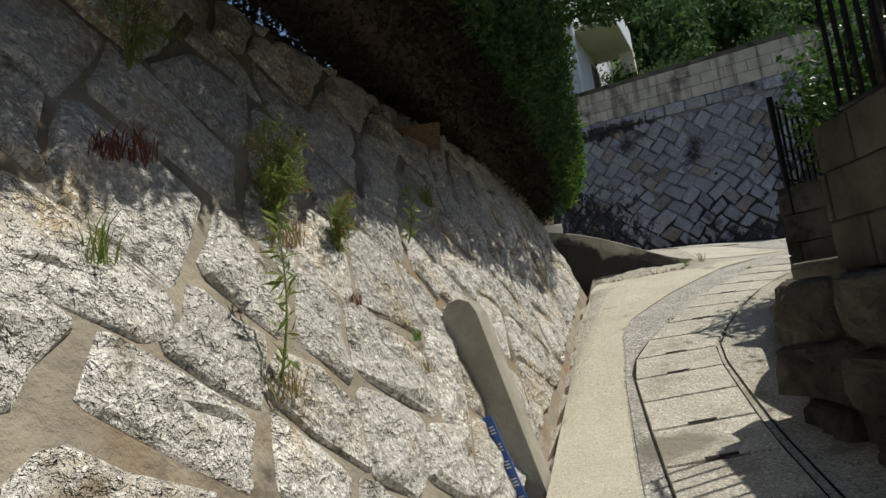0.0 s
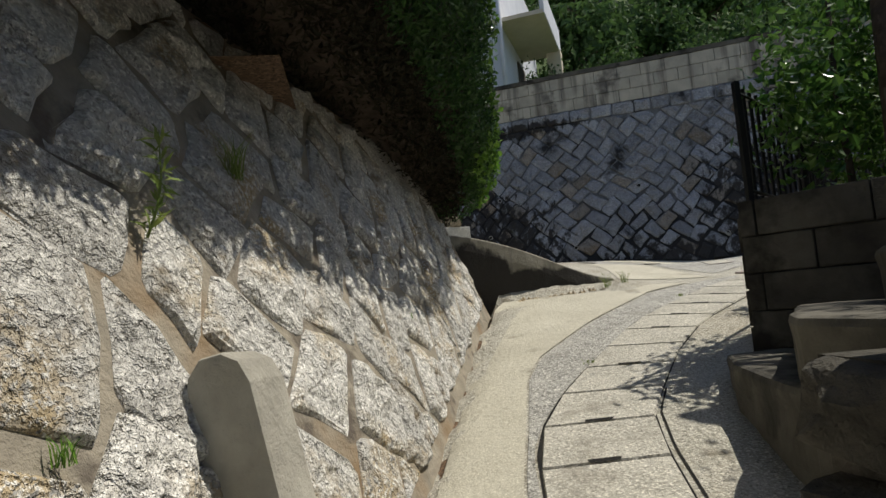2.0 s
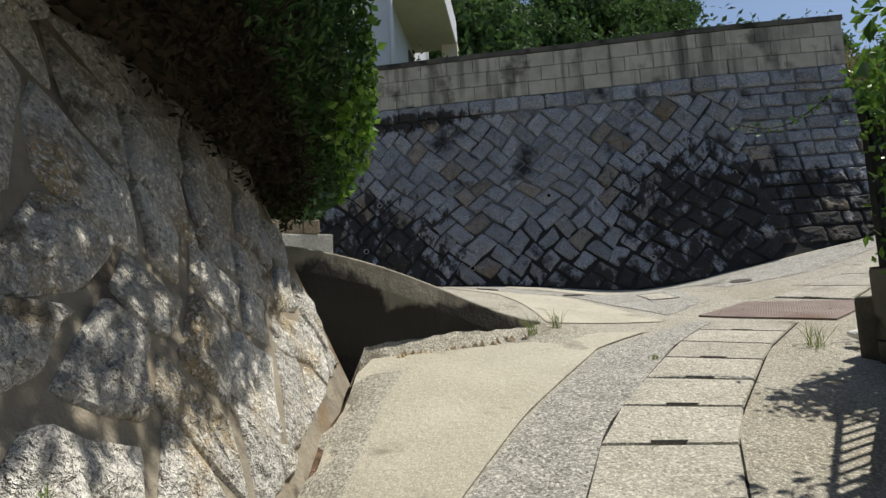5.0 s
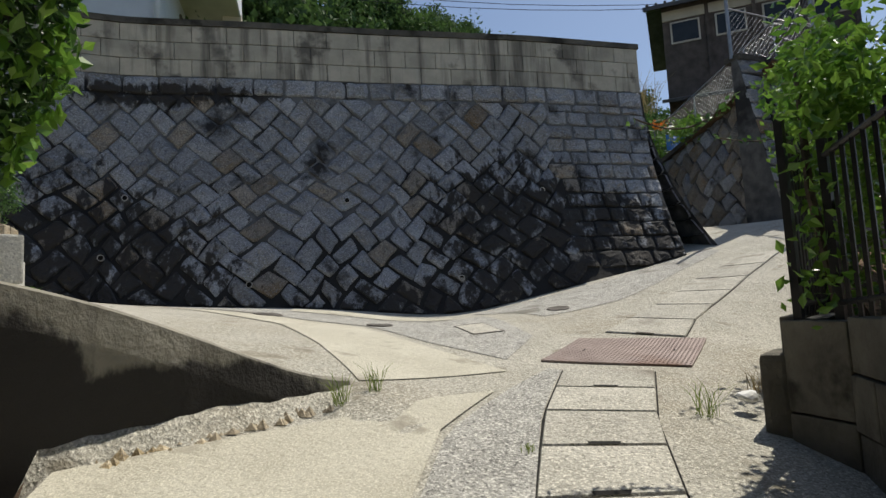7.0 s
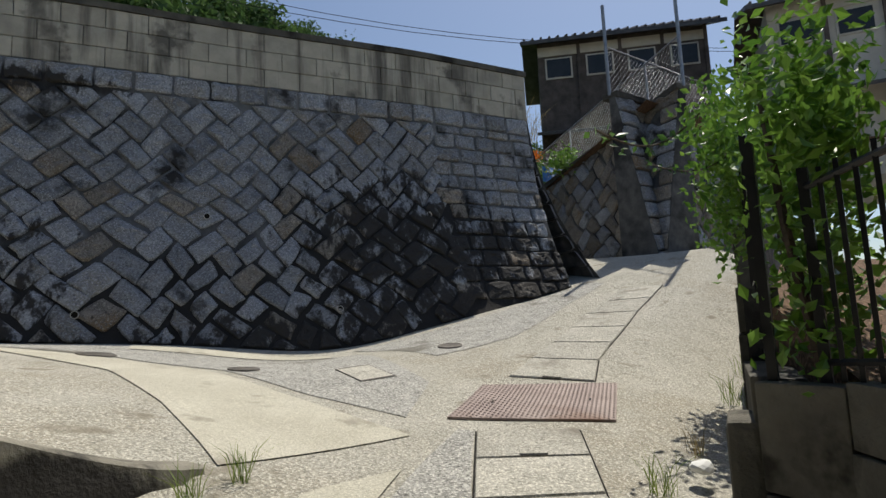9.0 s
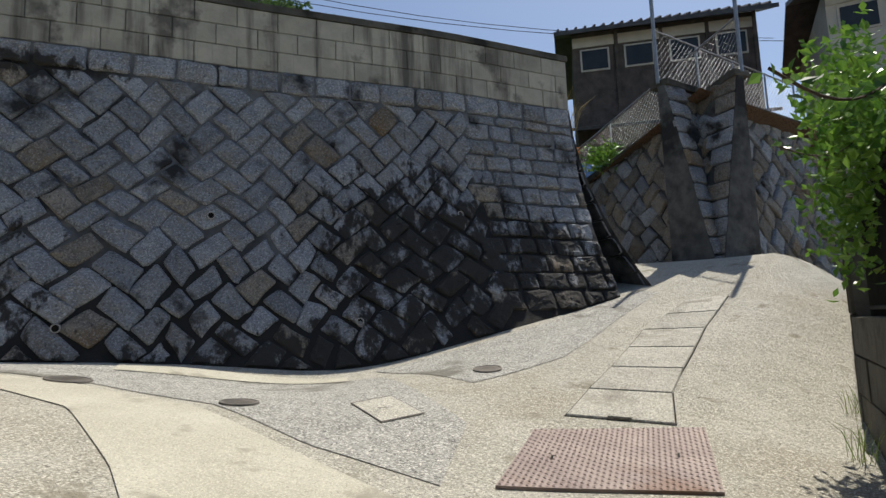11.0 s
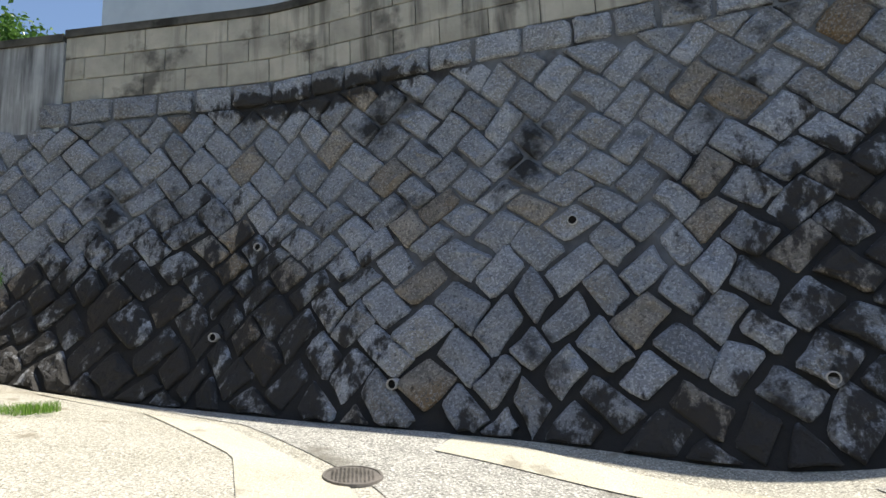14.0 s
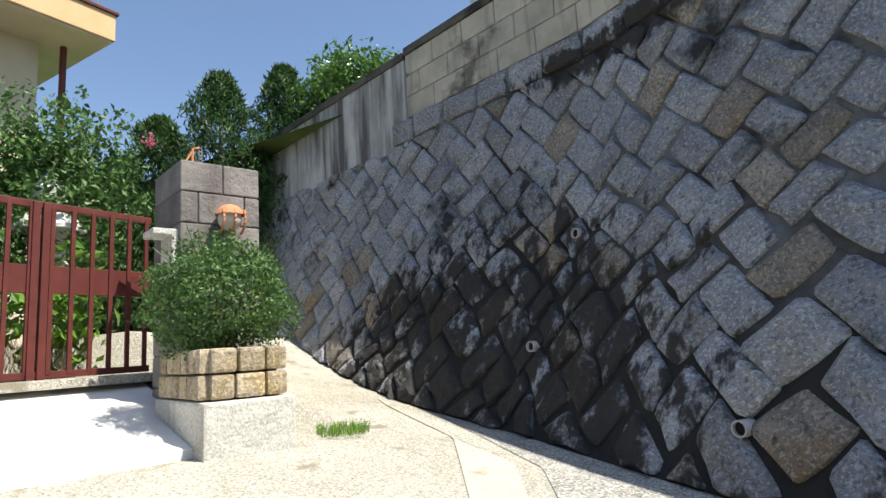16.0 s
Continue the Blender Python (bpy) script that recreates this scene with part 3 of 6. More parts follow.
def lay(parent, face, polys, depth, rng, rough, pick, near, name="stone"):
    far_v, far_f = {}, {}
    for poly in polys:
        if len(poly) < 3:
            continue
        v, f = stone(face, poly, depth * rng.uniform(0.75, 1.25), rng, rough)
        c = (sum(p[0] for p in poly) / len(poly), sum(p[1] for p in poly) / len(poly))
        m = pick(c, rng)
        if near(c):
            put(name, v, f, m, parent)
        else:
            k = len(far_v.setdefault(m.name, []))
            far_v[m.name] += v
            far_f.setdefault(m.name, []).extend([tuple(q + k for q in g) for g in f])
    for key in far_v:
        tagged(put("far_stones", far_v[key], far_f[key], bpy.data.materials[key], parent), kind="stuff")


def clip_low(pts, lim):
    """Trims a polygon in (s, h) to h >= lim(s)."""
    o = []
    for k in range(len(pts)):
        a, b = pts[k], pts[(k + 1) % len(pts)]
        da, db = a[1] - lim(a[0]), b[1] - lim(b[0])
        if da >= 0:
            o.append(a)
        if da * db < 0:
            t = da / (da - db)
            o.append((a[0] + (b[0] - a[0]) * t, a[1] + (b[1] - a[1]) * t))
    return o if len(o) >= 3 else []


def clip_high(pts, lim):
    return [(p[0], -p[1]) for p in clip_low([(p[0], -p[1]) for p in pts], lambda s: -lim)]


# the big retaining wall: plan of its face at the foot of the block courses
WALL = [(-6.0, 19.5), (2.18, 17.23), (4.86, 16.49), (6.64, 15.52), (8.51, 14.6), (10.9, 13.3), (13.05, 12.35)]
WL = [0.0]
for a, b in zip(WALL, WALL[1:]):
    WL.append(WL[-1] + math.dist(a, b))
Z_BLOCK, Z_TOP = 4.735, 5.61


def wall_plan(s):
    """Point and outward normal along the wall, rounded at the bends."""
    def raw(q):
        return np.array([np.interp(q, WL, [p[i] for p in WALL]) for i in (0, 1)])
    if s > WL[-1] - 0.4 or s < 0.4:
        p = raw(min(max(s, 0), WL[-1]))
        d = (np.array(WALL[-1]) - np.array(WALL[-2])) if s > 1 else (np.array(WALL[1]) - np.array(WALL[0]))
        p = p + d / np.linalg.norm(d) * (s - min(max(s, 0), WL[-1]))
    else:
        p = (raw(s - 0.35) + raw(s) * 2 + raw(s + 0.35)) / 4
        d = raw(s + 0.4) - raw(s - 0.4)
    d = d / np.linalg.norm(d)
    return p, np.array((d[1], -d[0]))


def batter(h):
    d = max(0.0, Z_BLOCK - h)
    return 0.05 * d + 0.075 * d * d


def wall_face(s, h, d):
    p, n = wall_plan(s)
    q = p + n * (batter(h) + d)
    return (q[0], q[1], h)


def foot_h(s):
    h = 1.0
    for _ in range(12):
        x, y, _z = wall_face(s, h, 0)
        h = 0.5 * h + 0.5 * z_ground(x, y)
    return h


FOOT = [foot_h(k * 0.25) for k in range(int(WL[-1] / 0.25) + 3)]


def foot(s):
    return float(np.interp(s, [k * 0.25 for k in range(len(FOOT))], FOOT))


big_wall = thing("wall_retaining_big", "tall battered retaining wall of slanting granite stones with dark joints", "retaining wall", kind="structure")
nS, nH = 110, 14
v, f = [], []
for i in range(nS + 1):
    s = WL[-1] * i / nS
    h0 = foot(s) - 0.15
    for j in range(nH + 1):
        v.append(wall_face(s, h0 + (Z_BLOCK - h0) * j / nH, 0.0))
    p, n = wall_plan(s)
    v.append((p[0] - n[0] * 1.2, p[1] - n[1] * 1.2, Z_BLOCK))
    v.append((p[0] - n[0] * 1.2, p[1] - n[1] * 1.2, h0))
w = nH + 3
for i in range(nS):
    for j in range(w - 1):
        f.append((i * w + j, (i + 1) * w + j, (i + 1) * w + j + 1, i * w + j + 1))
f += [tuple(range(w)), tuple(nS * w + k for k in range(w))[::-1]]
put("backing", v, f, M_mortar_grey, big_wall, "dark recessed joint mortar", smooth=False)

rng = random.Random(11)
Z_COURSE = 4.42


def pick_big(c, r):
    return M_brownstone if r.random() < (0.2 if c[1] < 3.0 else 0.05) else M_wallstone


polys = []
S_CORNER = WL[-1] - 2.0
for pts in herringbone(0, WL[-1], 0.2, Z_COURSE + 0.3, 0.43, 0.29):
    c0 = sum(p[0] for p in pts) / 4
    if c0 > S_CORNER:
        continue
    low = smooth01((3.4 - sum(p[1] for p in pts) / 4) / 1.6)
    q = shrink([bend(p, 0.14 + 0.1 * low, 1.3, 4.0) for p in pts], 0.01 + 0.014 * low + rng.uniform(0, 0.01), rng, 0.014 + 0.024 * low)
    q = clip_high(clip_low(q, lambda s: foot(s) + 0.02), Z_COURSE - 0.015)
    if len(q) >= 3:
        area = abs(sum(q[k][0] * q[(k + 1) % len(q)][1] - q[(k + 1) % len(q)][0] * q[k][1] for k in range(len(q)))) / 2
        if area > 0.02:
            polys.append(q)
# squared courses at the corner
h = 1.3
while h < Z_COURSE - 0.05:
    hh = min(rng.uniform(0.24, 0.31), Z_COURSE - 0.015 - h)
    s = S_CORNER - 0.1 + rng.uniform(-0.15, 0.15)
    while s < WL[-1] - 0.02:
        ww = min(rng.uniform(0.3, 0.55), WL[-1] - s)
        q = clip_low(shrink([(s, h), (s + ww, h), (s + ww, h + hh), (s, h + hh)], 0.022, rng, 0.015), lambda s: foot(s) + 0.02)
        if len(q) >= 3 and ww > 0.1:
            polys.append(q)
        s += ww
    h += hh
# the dressed course below the blocks
s = WL[1] - 0.3
while s < WL[-1] - 0.1:
    ww = min(rng.uniform(0.38, 0.6), WL[-1] - s)
    polys.append(shrink([(s, Z_COURSE), (s + ww, Z_COURSE), (s + ww, Z_BLOCK), (s, Z_BLOCK)], 0.02, rng, 0.008))
    s += ww
near_s = sorted(abs(sum(p[0] for p in q) / len(q) - (WL[3] + 0.3)) for q in polys)[min(299, len(polys) - 1)]
lay(big_wall, wall_face, polys, 0.05, rng, 1.0, pick_big, lambda c: abs(c[0] - (WL[3] + 0.3)) < near_s)

# concrete blocks on top, three courses, with a cap
block_wall = thing("wall_block_parapet", "weathered concrete block parapet with dark streaks and cap", "block wall", kind="structure")


def strip_solid(name, s0, s1, z0, z1, front, back, material, parent, step=0.25, label=""):
    n = max(2, int((s1 - s0) / step))
    v, f = [], []
    for i in range(n + 1):
        s = s0 + (s1 - s0) * i / n
        p, nn = wall_plan(s)
        for d, z in ((front, z0), (front, z1), (-back, z1), (-back, z0)):
            v.append((p[0] + nn[0] * d, p[1] + nn[1] * d, z))
    for i in range(n):
        for k in range(4):
            f.append((4 * i + k, 4 * i + 4 + k, 4 * i + 4 + (k + 1) % 4, 4 * i + (k + 1) % 4))
    f += [(0, 1, 2, 3), (4 * n + 3, 4 * n + 2, 4 * n + 1, 4 * n)]
    return put(name, v, f, material, parent, label)


strip_solid("core", WL[1], WL[-1], Z_BLOCK, Z_TOP, -0.02, 0.16, M_mortar_dark, block_wall)
strip_solid("cap", WL[1], WL[-1] + 0.03, Z_TOP, Z_TOP + 0.1, 0.035, 0.2, M_dark, block_wall, label="dark weathered cap")
BH, BW = (Z_TOP - Z_BLOCK) / 3, 0.545


def block_piece(parent, s0, s1, z0, z1):
    g = 0.005
    v = []
    for d, i in ((-0.02, 0.0), (0.006, 0.0), (0.012, 0.008)):
        for s, z in ((s0 + g + i, z0 + g + i), (s1 - g - i, z0 + g + i), (s1 - g - i, z1 - g - i), (s0 + g + i, z1 - g - i)):
            p, nn = wall_plan(s)
            v.append((p[0] + nn[0] * d, p[1] + nn[1] * d, z))
    f = [(8, 9, 10, 11)]
    for j in (0, 4):
        f += [(j + k, j + (k + 1) % 4, j + 4 + (k + 1) % 4, j + 4 + k) for k in range(4)]
    put("block", v, f, M_block, parent)


for r in range(3):
    s = WL[1] - (0.27 if r % 2 else 0)
    while s < WL[-1] - 0.02:
        e = min(s + BW, WL[-1])
        block_piece(block_wall, max(s, WL[1]), e, Z_BLOCK + r * BH, Z_BLOCK + (r + 1) * BH)
        s += BW
panel_wall = thing("wall_rendered_parapet", "grey rendered concrete parapet with black water streaks", "parapet wall", kind="structure")
strip_solid("panel", 0.0, WL[1] - 0.01, 4.3, 5.55, 0.03, 0.15, M_panel, panel_wall)
strip_solid("coping", 0.0, WL[1] - 0.01, 5.55, 5.65, 0.06, 0.18, M_dark, panel_wall, label="dark coping")

# return of the wall round its corner, battered likewise
cx, cy = WALL[-1]
rv, rf = [], []
rd = np.array((0.38, 0.925))
rn = np.array((0.925, -0.38))
p_end, n_end = wall_plan(WL[-1])


def return_face(s, h, d):
    q = np.array(p_end) + rd * s + rn * (batter(h) * 0.8 + d) + n_end * batter(h) * max(0.0, 1 - s / 0.6)
    return (q[0], q[1], h)


wall_return = thing("wall_retaining_return", "sunlit end of the granite retaining wall turning uphill", "retaining wall", kind="structure")
v, f = [], []
for i in range(13):
    s = -0.02 + 6.0 * i / 12
    for j in range(9):
        v.append(return_face(s, 1.0 + (Z_BLOCK - 1.0) * j / 8, 0.0))
for i in range(12):
    for j in range(8):
        f.append((i * 9 + j, (i + 1) * 9 + j, (i + 1) * 9 + j + 1, i * 9 + j + 1))
put("backing", v, f, M_mortar_dark, wall_return)
rpolys = []
h = 1.3
while h < Z_BLOCK - 0.1:
    hh = min(rng.uniform(0.26, 0.32), Z_BLOCK - 0.01 - h)
    s = 0.0
    while s < 5.5:
        ww = rng.uniform(0.35, 0.6)
        rpolys.append(shrink([(s, h), (s + ww, h), (s + ww, h + hh), (s, h + hh)], 0.022, rng, 0.012))
        s += ww
    h += hh
lay(wall_return, return_face, rpolys, 0.05, rng, 0.8, lambda c, r: M_wallstone, lambda c: True)
b0 = np.array(p_end) + rd * 3.0
part("block_return", box(Matrix.Translation((b0[0] - rn[0] * 0.09, b0[1] - rn[1] * 0.09, (Z_BLOCK + Z_TOP + 0.1) / 2)) @ Matrix.Rotation(math.atan2(rd[1], rd[0]), 4, "Z"), (6.0, 0.2, Z_TOP + 0.1 - Z_BLOCK), 0.01), M_block, wall_return)


# weep holes
def weep_hole(x, y, z, r=0.045):
    best = min(range(0, int(WL[-1] * 20)), key=lambda k: (wall_face(k / 20, z, 0)[0] - x) ** 2 + (wall_face(k / 20, z, 0)[1] - y) ** 2)
    s = best / 20
    p, n = wall_plan(s)
    a = Vector(wall_face(s, z, 0))
    nn = Vector((n[0], n[1], 0))
    root = thing("weep_pipe", "short grey plastic weep pipe in the stone wall", "drain pipe", "weep pipes")
    q = nn.to_track_quat("Z", "Y")
    bm = bmesh.new()
    rings = []
    for rr, d in ((r, -0.02), (r, 0.085), (r * 0.82, 0.085), (r * 0.82, 0.0)):
        rings.append([bm.verts.new(a + nn * d + q @ Vector((math.cos(t) * rr, math.sin(t) * rr, 0))) for t in [2 * math.pi * k / 16 for k in range(16)]])
    for u, w2 in zip(rings, rings[1:]):
        for k in range(16):
            bm.faces.new((u[k], u[(k + 1) % 16], w2[(k + 1) % 16], w2[k]))
    part("pipe", bm, M_pvc, root, smooth=False)
    put("bore", [a + nn * 0.06 + q @ Vector((math.cos(2 * math.pi * k / 16) * r * 0.82, math.sin(2 * math.pi * k / 16) * r * 0.82, 0)) for k in range(16)], [tuple(range(16))], M_hole, root, "dark pipe bore")


for q in ((7.687, 14.417, 2.57), (10.752, 13.09, 2.716), (6.103, 14.584, 1.242), (8.89, 13.114, 1.22), (4.786, 15.997, 2.646), (4.423, 15.778, 1.71)):
    weep_hole(*q)


# ---- left bank wall ----
LSLOPE = 0.43


def left_face(s, h, d):
    """s runs along y; h is the height above the gutter."""
    y = s
    x0 = 0.31 * y - 0.1
    g = z_low(max(0.31 * y, 0.3), y)
    return (x0 - LSLOPE * h + d * 0.89, y - 0.27 * d, g + h + d * 0.37)


L_Y0, L_Y1 = -3.5, 9.32


def left_top(y):
    return 2.0 - z_low(max(0.31 * y, 0.3), y) if y < 8.6 else 2.0 - z_low(0.31 * y, y) - (y - 8.6) * 0.5


left_wall = thing("wall_left_bank", "sloping bank wall of pale rough granite with sandy mortar", "retaining wall", kind="structure")
v, f = [], []
nY, nH = 60, 10
for i in range(nY + 1):
    y = L_Y0 + (L_Y1 - L_Y0) * i / nY
    t = left_top(y)
    for j in range(nH + 1):
        v.append(left_face(y, -0.25 + (t + 0.25) * j / nH, 0))
    a = left_face(y, t, 0)
    v.append((a[0] - 1.5, a[1], a[2]))
    v.append((a[0] - 1.5, a[1], a[2] - t - 0.25))
w = nH + 3
for i in range(nY):
    for j in range(w - 1):
        f.append((i * w + j, (i + 1) * w + j, (i + 1) * w + j + 1, i * w + j + 1))
f += [tuple(range(w)), tuple(nY * w + k for k in range(w))[::-1]]
put("backing", v, f, M_mortar_tan, left_wall, "sandy mortar with dirt between the stones")
rng = random.Random(5)
lpolys = []
for pts in herringbone(L_Y0 + 0.2, L_Y1 - 0.1, -0.1, 3.3, 0.5, 0.38):
    q = shrink([bend(p, 0.26, 0.9, 9.0) for p in pts], rng.uniform(0.02, 0.045), rng, 0.035)
    cyy = sum(p[0] for p in q) / 4
    q = clip_high(clip_low(q, lambda s: 0.03), left_top(min(max(cyy, L_Y0), L_Y1)) - 0.05)
    if len(q) >= 3:
        q = [(min(p[0], L_Y1 - 0.01), p[1]) for p in q]
        lpolys.append(q)
lay(left_wall, left_face, lpolys, 0.03, rng, 1.9, lambda c, r: M_granite, lambda c: len(lpolys) < 300 or c[0] > 0.3)


# ---- kerb wall and gutter of the lane ----
def kerb_wall():
    v, f = [], []
    n = 24
    for i in range(n + 1):
        x = 2.0 + 2.65 * i / n
        y = kerb_y(x)
        zt = max(z_up(x, y + 0.15), 0.36) + 0.03
        zt = 1.08 - 0.72 * smooth01((x - 2.3) / 2.5) - 0.02 * math.sin(3 * x)
        for dy, z in ((-0.05, -0.6), (-0.05 + 0.02 * noise.noise(Vector((x * 3, 0, 0))), zt - 0.2), (-0.03, zt - 0.015), (0.0, zt), (0.16, zt + 0.005), (0.25, zt - 0.3)):
            v.append((x, y + dy, z))
    for i in range(n):
        for k in range(5):
            f.append((6 * i + k, 6 * i + 6 + k, 6 * i + 7 + k, 6 * i + 1 + k))
    f += [(0, 1, 2, 3, 4, 5), tuple(6 * n + k for k in range(6))[::-1]]
    tagged(put("kerb_wall", v, f, M_kerbwall, smooth=False), "low stained concrete kerb wall edging the upper lane", "kerb wall", kind="structure")


kerb_wall()
ribbon("gutter_soil", [(-0.3, 0), (0.93, 3.31), (1.45, 5.13), (2.1, 7.38), (2.7, 9.3)], [(0.13, 0), (1.06, 3.31), (1.58, 5.13), (2.24, 7.38), (2.95, 9.3)], M_soil, 0.006, "reddish soil and leaf litter in the gutter", m=2)
rub = random.Random(8)
rv, rf = [], []
for k in range(60):
    x = rub.uniform(3.2, 4.5)
    y = kerb_y(x) - 0.06 - rub.uniform(0, 0.12)
    r = rub.uniform(0.02, 0.05)
    z = z_ground(x, y)
    b = len(rv)
    rv += [(x - r, y, z), (x, y - r, z), (x + r, y, z), (x, y + r, z), (x + rub.uniform(-0.01, 0.01), y, z + r * rub.uniform(0.5, 1.2))]
    rf += [(b, b + 1, b + 4), (b + 1, b + 2, b + 4), (b + 2, b + 3, b + 4), (b + 3, b, b + 4)]
tagged(put("broken_mortar", rv, rf, M_rubble), "crumbling pale mortar rubble along the kerb foot", "rubble", kind="stuff")


def marker_post():
    root = thing("marker_post", "leaning round-topped concrete post against the bank wall", "post")
    base, top = Vector((1.02, 3.42, -1.3)), Vector((0.72, 3.62, -0.0))
    d = (top - base)
    zax = d.normalized()
    side = Vector((0.93, -0.36, 0.0)).normalized()
    side = (side - zax * side.dot(zax)).normalized()
    front = side.cross(zax)
    bm = bmesh.new()
    w, t, H = 0.12, 0.11, d.length
    prof = [(-w, 0), (w, 0), (w, H - 0.12), (w * 0.8, H - 0.045), (w * 0.35, H - 0.005), (-w * 0.35, H), (-w * 0.8, H - 0.045), (-w, H - 0.12)]
    rows = []
    for dd, k in ((t, 0.97), (t * 0.85, 1.0), (-t * 0.85, 1.0), (-t, 0.97)):
        rows.append([bm.verts.new(base + side * a * k + zax * b * (1 if k == 1 else 0.995) + front * dd) for a, b in prof])
    bm.faces.new(rows[0])
    bm.faces.new(rows[-1][::-1])
    for a, b in zip(rows, rows[1:]):
        for k in range(8):
            bm.faces.new((a[k], a[(k + 1) % 8], b[(k + 1) % 8], b[k]))
    part("shaft", bm, mat("grimy_post_concrete", (0.3, 0.285, 0.24), (0.42, 0.4, 0.34), 4, 0.9, 0.5, 60, vary=0, stain=0.3, stain_col=(0.08, 0.075, 0.065)), root)
    sgn = thing("street_sign", "narrow blue enamel sign with white characters beside the post", "sign")
    side = Vector((0.93, 0.2, 0.0)).normalized()
    side = (side - zax * side.dot(zax)).normalized()
    front = side.cross(zax)
    o = base + zax * 0.62 - side * 0.16 + front * 0.24
    ax = (zax * 1.0 - side * 0.06).normalized()
    sx = (side * 0.75 + front * 0.65).normalized()
    nx = sx.cross(ax)
    def q(a, b, c):
        return o + sx * a + ax * b + nx * c
    pts = [(-0.03, -0.7), (0.03, -0.7), (0.03, 0.0), (-0.03, 0.0)]
    sv = [q(a, b, 0) for a, b in pts] + [q(a, b, 0.006) for a, b in pts]
    put("plate", sv, [(0, 1, 2, 3), (7, 6, 5, 4), (0, 4, 5, 1), (1, 5, 6, 2), (2, 6, 7, 3), (3, 7, 4, 0)], M_blue, sgn)
    for k in range(6):
        b = -0.06 - k * 0.1
        for c in (-0.001, 0.007):
            for i in range(3):
                put("character_bar", [q(-0.018, b - i * 0.018, c), q(0.018, b - i * 0.018, c), q(0.018, b - i * 0.018 - 0.009, c), q(-0.018, b - i * 0.018 - 0.009, c)], [(0, 1, 2, 3)], M_signwhite, sgn)


marker_post()


# ---- hedge on the bank ----
def hedge():
    g = np.random.default_rng(4)
    root = thing("hedge", "tall dense dark green conifer hedge overhanging the bank wall", "hedge")

    def surf(y, a, k=1.0):
        foot_x = 0.31 * y - 0.07
        out = foot_x + 0.32 if y < 9.2 else foot_x + 0.32 - (y - 9.2) * 0.5
        zb, zt = (2.0 if y < 7 else 2.0 - 0.28 * (y - 7)), 4.7 - 0.1 * math.sin(y * 1.3)
        cxx, rx, cz, rz = out - 1.15, 1.15, (zb + zt) / 2, (zt - zb) / 2
        c, s = math.cos(a), math.sin(a)
        p = 0.55
        ln = 1 + 0.13 * noise.noise(Vector((y * 1.5, a * 2.0, 0))) + 0.09 * noise.noise(Vector((y * 4, a * 5, 3)))
        return (cxx + k * ln * rx * math.copysign(abs(c) ** p, c), y, cz + k * (0.9 + 0.1 * ln) * rz * math.copysign(abs(s) ** p, s))
    v, f = [], []
    ny, na = 44, 24
    for i in range(ny + 1):
        y = -3 + 12.6 * i / ny
        for j in range(na):
            v.append(surf(y, 2 * math.pi * j / na, 0.86))
    for i in range(ny):
        for j in range(na):
            f.append((i * na + j, i * na + (j + 1) % na, (i + 1) * na + (j + 1) % na, (i + 1) * na + j))
    f += [tuple(range(na)), tuple(ny * na + k for k in range(na))[::-1]]
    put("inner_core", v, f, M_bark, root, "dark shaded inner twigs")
    n = 90000
    ys = g.uniform(-1.5, 9.75, n)
    an = g.uniform(-2.1, 1.75, n)
    kk = 1.04 - 0.2 * g.random(n) ** 1.5
    P = np.array([surf(y, a, k) for y, a, k in zip(ys, an, kk)])
    endp = ys > 9.3
    P[:, 1] += 0
    N = np.stack([np.cos(an), np.where(endp, 0.8, 0.0), np.sin(an)], 1)
    # downward side: dry twigs with the hedge's own shade in their colour
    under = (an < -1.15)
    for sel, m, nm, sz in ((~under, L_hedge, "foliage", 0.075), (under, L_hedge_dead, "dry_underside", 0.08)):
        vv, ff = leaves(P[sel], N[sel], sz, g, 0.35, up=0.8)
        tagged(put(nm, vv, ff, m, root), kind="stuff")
    # end cap foliage
    n = 16000
    a = g.uniform(0, 2 * math.pi, n)
    r = np.sqrt(g.random(n))
    pts = np.array([surf(9.55 + 0.25 * (1 - q * q) + 0.12 * noise.noise(Vector((t * 3, q * 4, 0))), t, q) for t, q in zip(a, r)])
    vv, ff = leaves(pts, np.tile((0.2, 1, 0.1), (n, 1)), 0.075, g, 0.35, up=0.8)
    tagged(put("end_foliage", vv, ff, L_hedge, root), kind="stuff")
    # unseen branches added over the lane, shaped to shade the bank wall
    def reach(y):
        return float(np.interp(y, (4.2, 4.6, 5.6, 6.8, 8.0, 8.5, 9.0), (0.36, 0.43, 0.6, 0.95, 0.96, 0.74, 0.45))) + 0.92
    n = 7000
    y = g.uniform(4.2, 9.0, n)
    u = g.random(n) ** 0.8
    lim = np.array([reach(b) + 0.09 * noise.noise(Vector((b * 5, 0, 8))) for b in y])
    lift = np.abs(g.normal(0, 0.12, n))
    pts = np.stack([0.31 * y - 0.1 + (lim + 0.1) * u + lift * 0.4, y, 4.2 + lift], 1)
    vv, ff = leaves(pts, np.tile((0, 0, 1), (n, 1)), 0.12, g, 0.5)
    tagged(put("overhanging_foliage", vv, ff, L_hedge, root), kind="stuff")
    for k in range(9):
        b = 4.4 + 0.52 * k
        part("branch", tube([(0.31 * b - 0.6, b, 4.0), (0.31 * b + 0.3, b, 4.2), (0.31 * b - 0.15 + reach(b), b, 4.26)], [0.03, 0.02, 0.006], 5), M_bark, root)
    # bright climbing leaves on the outer edge
    n = 1100
    y = g.uniform(8.2, 9.6, n)
    t = g.uniform(-0.9, 1.2, n)
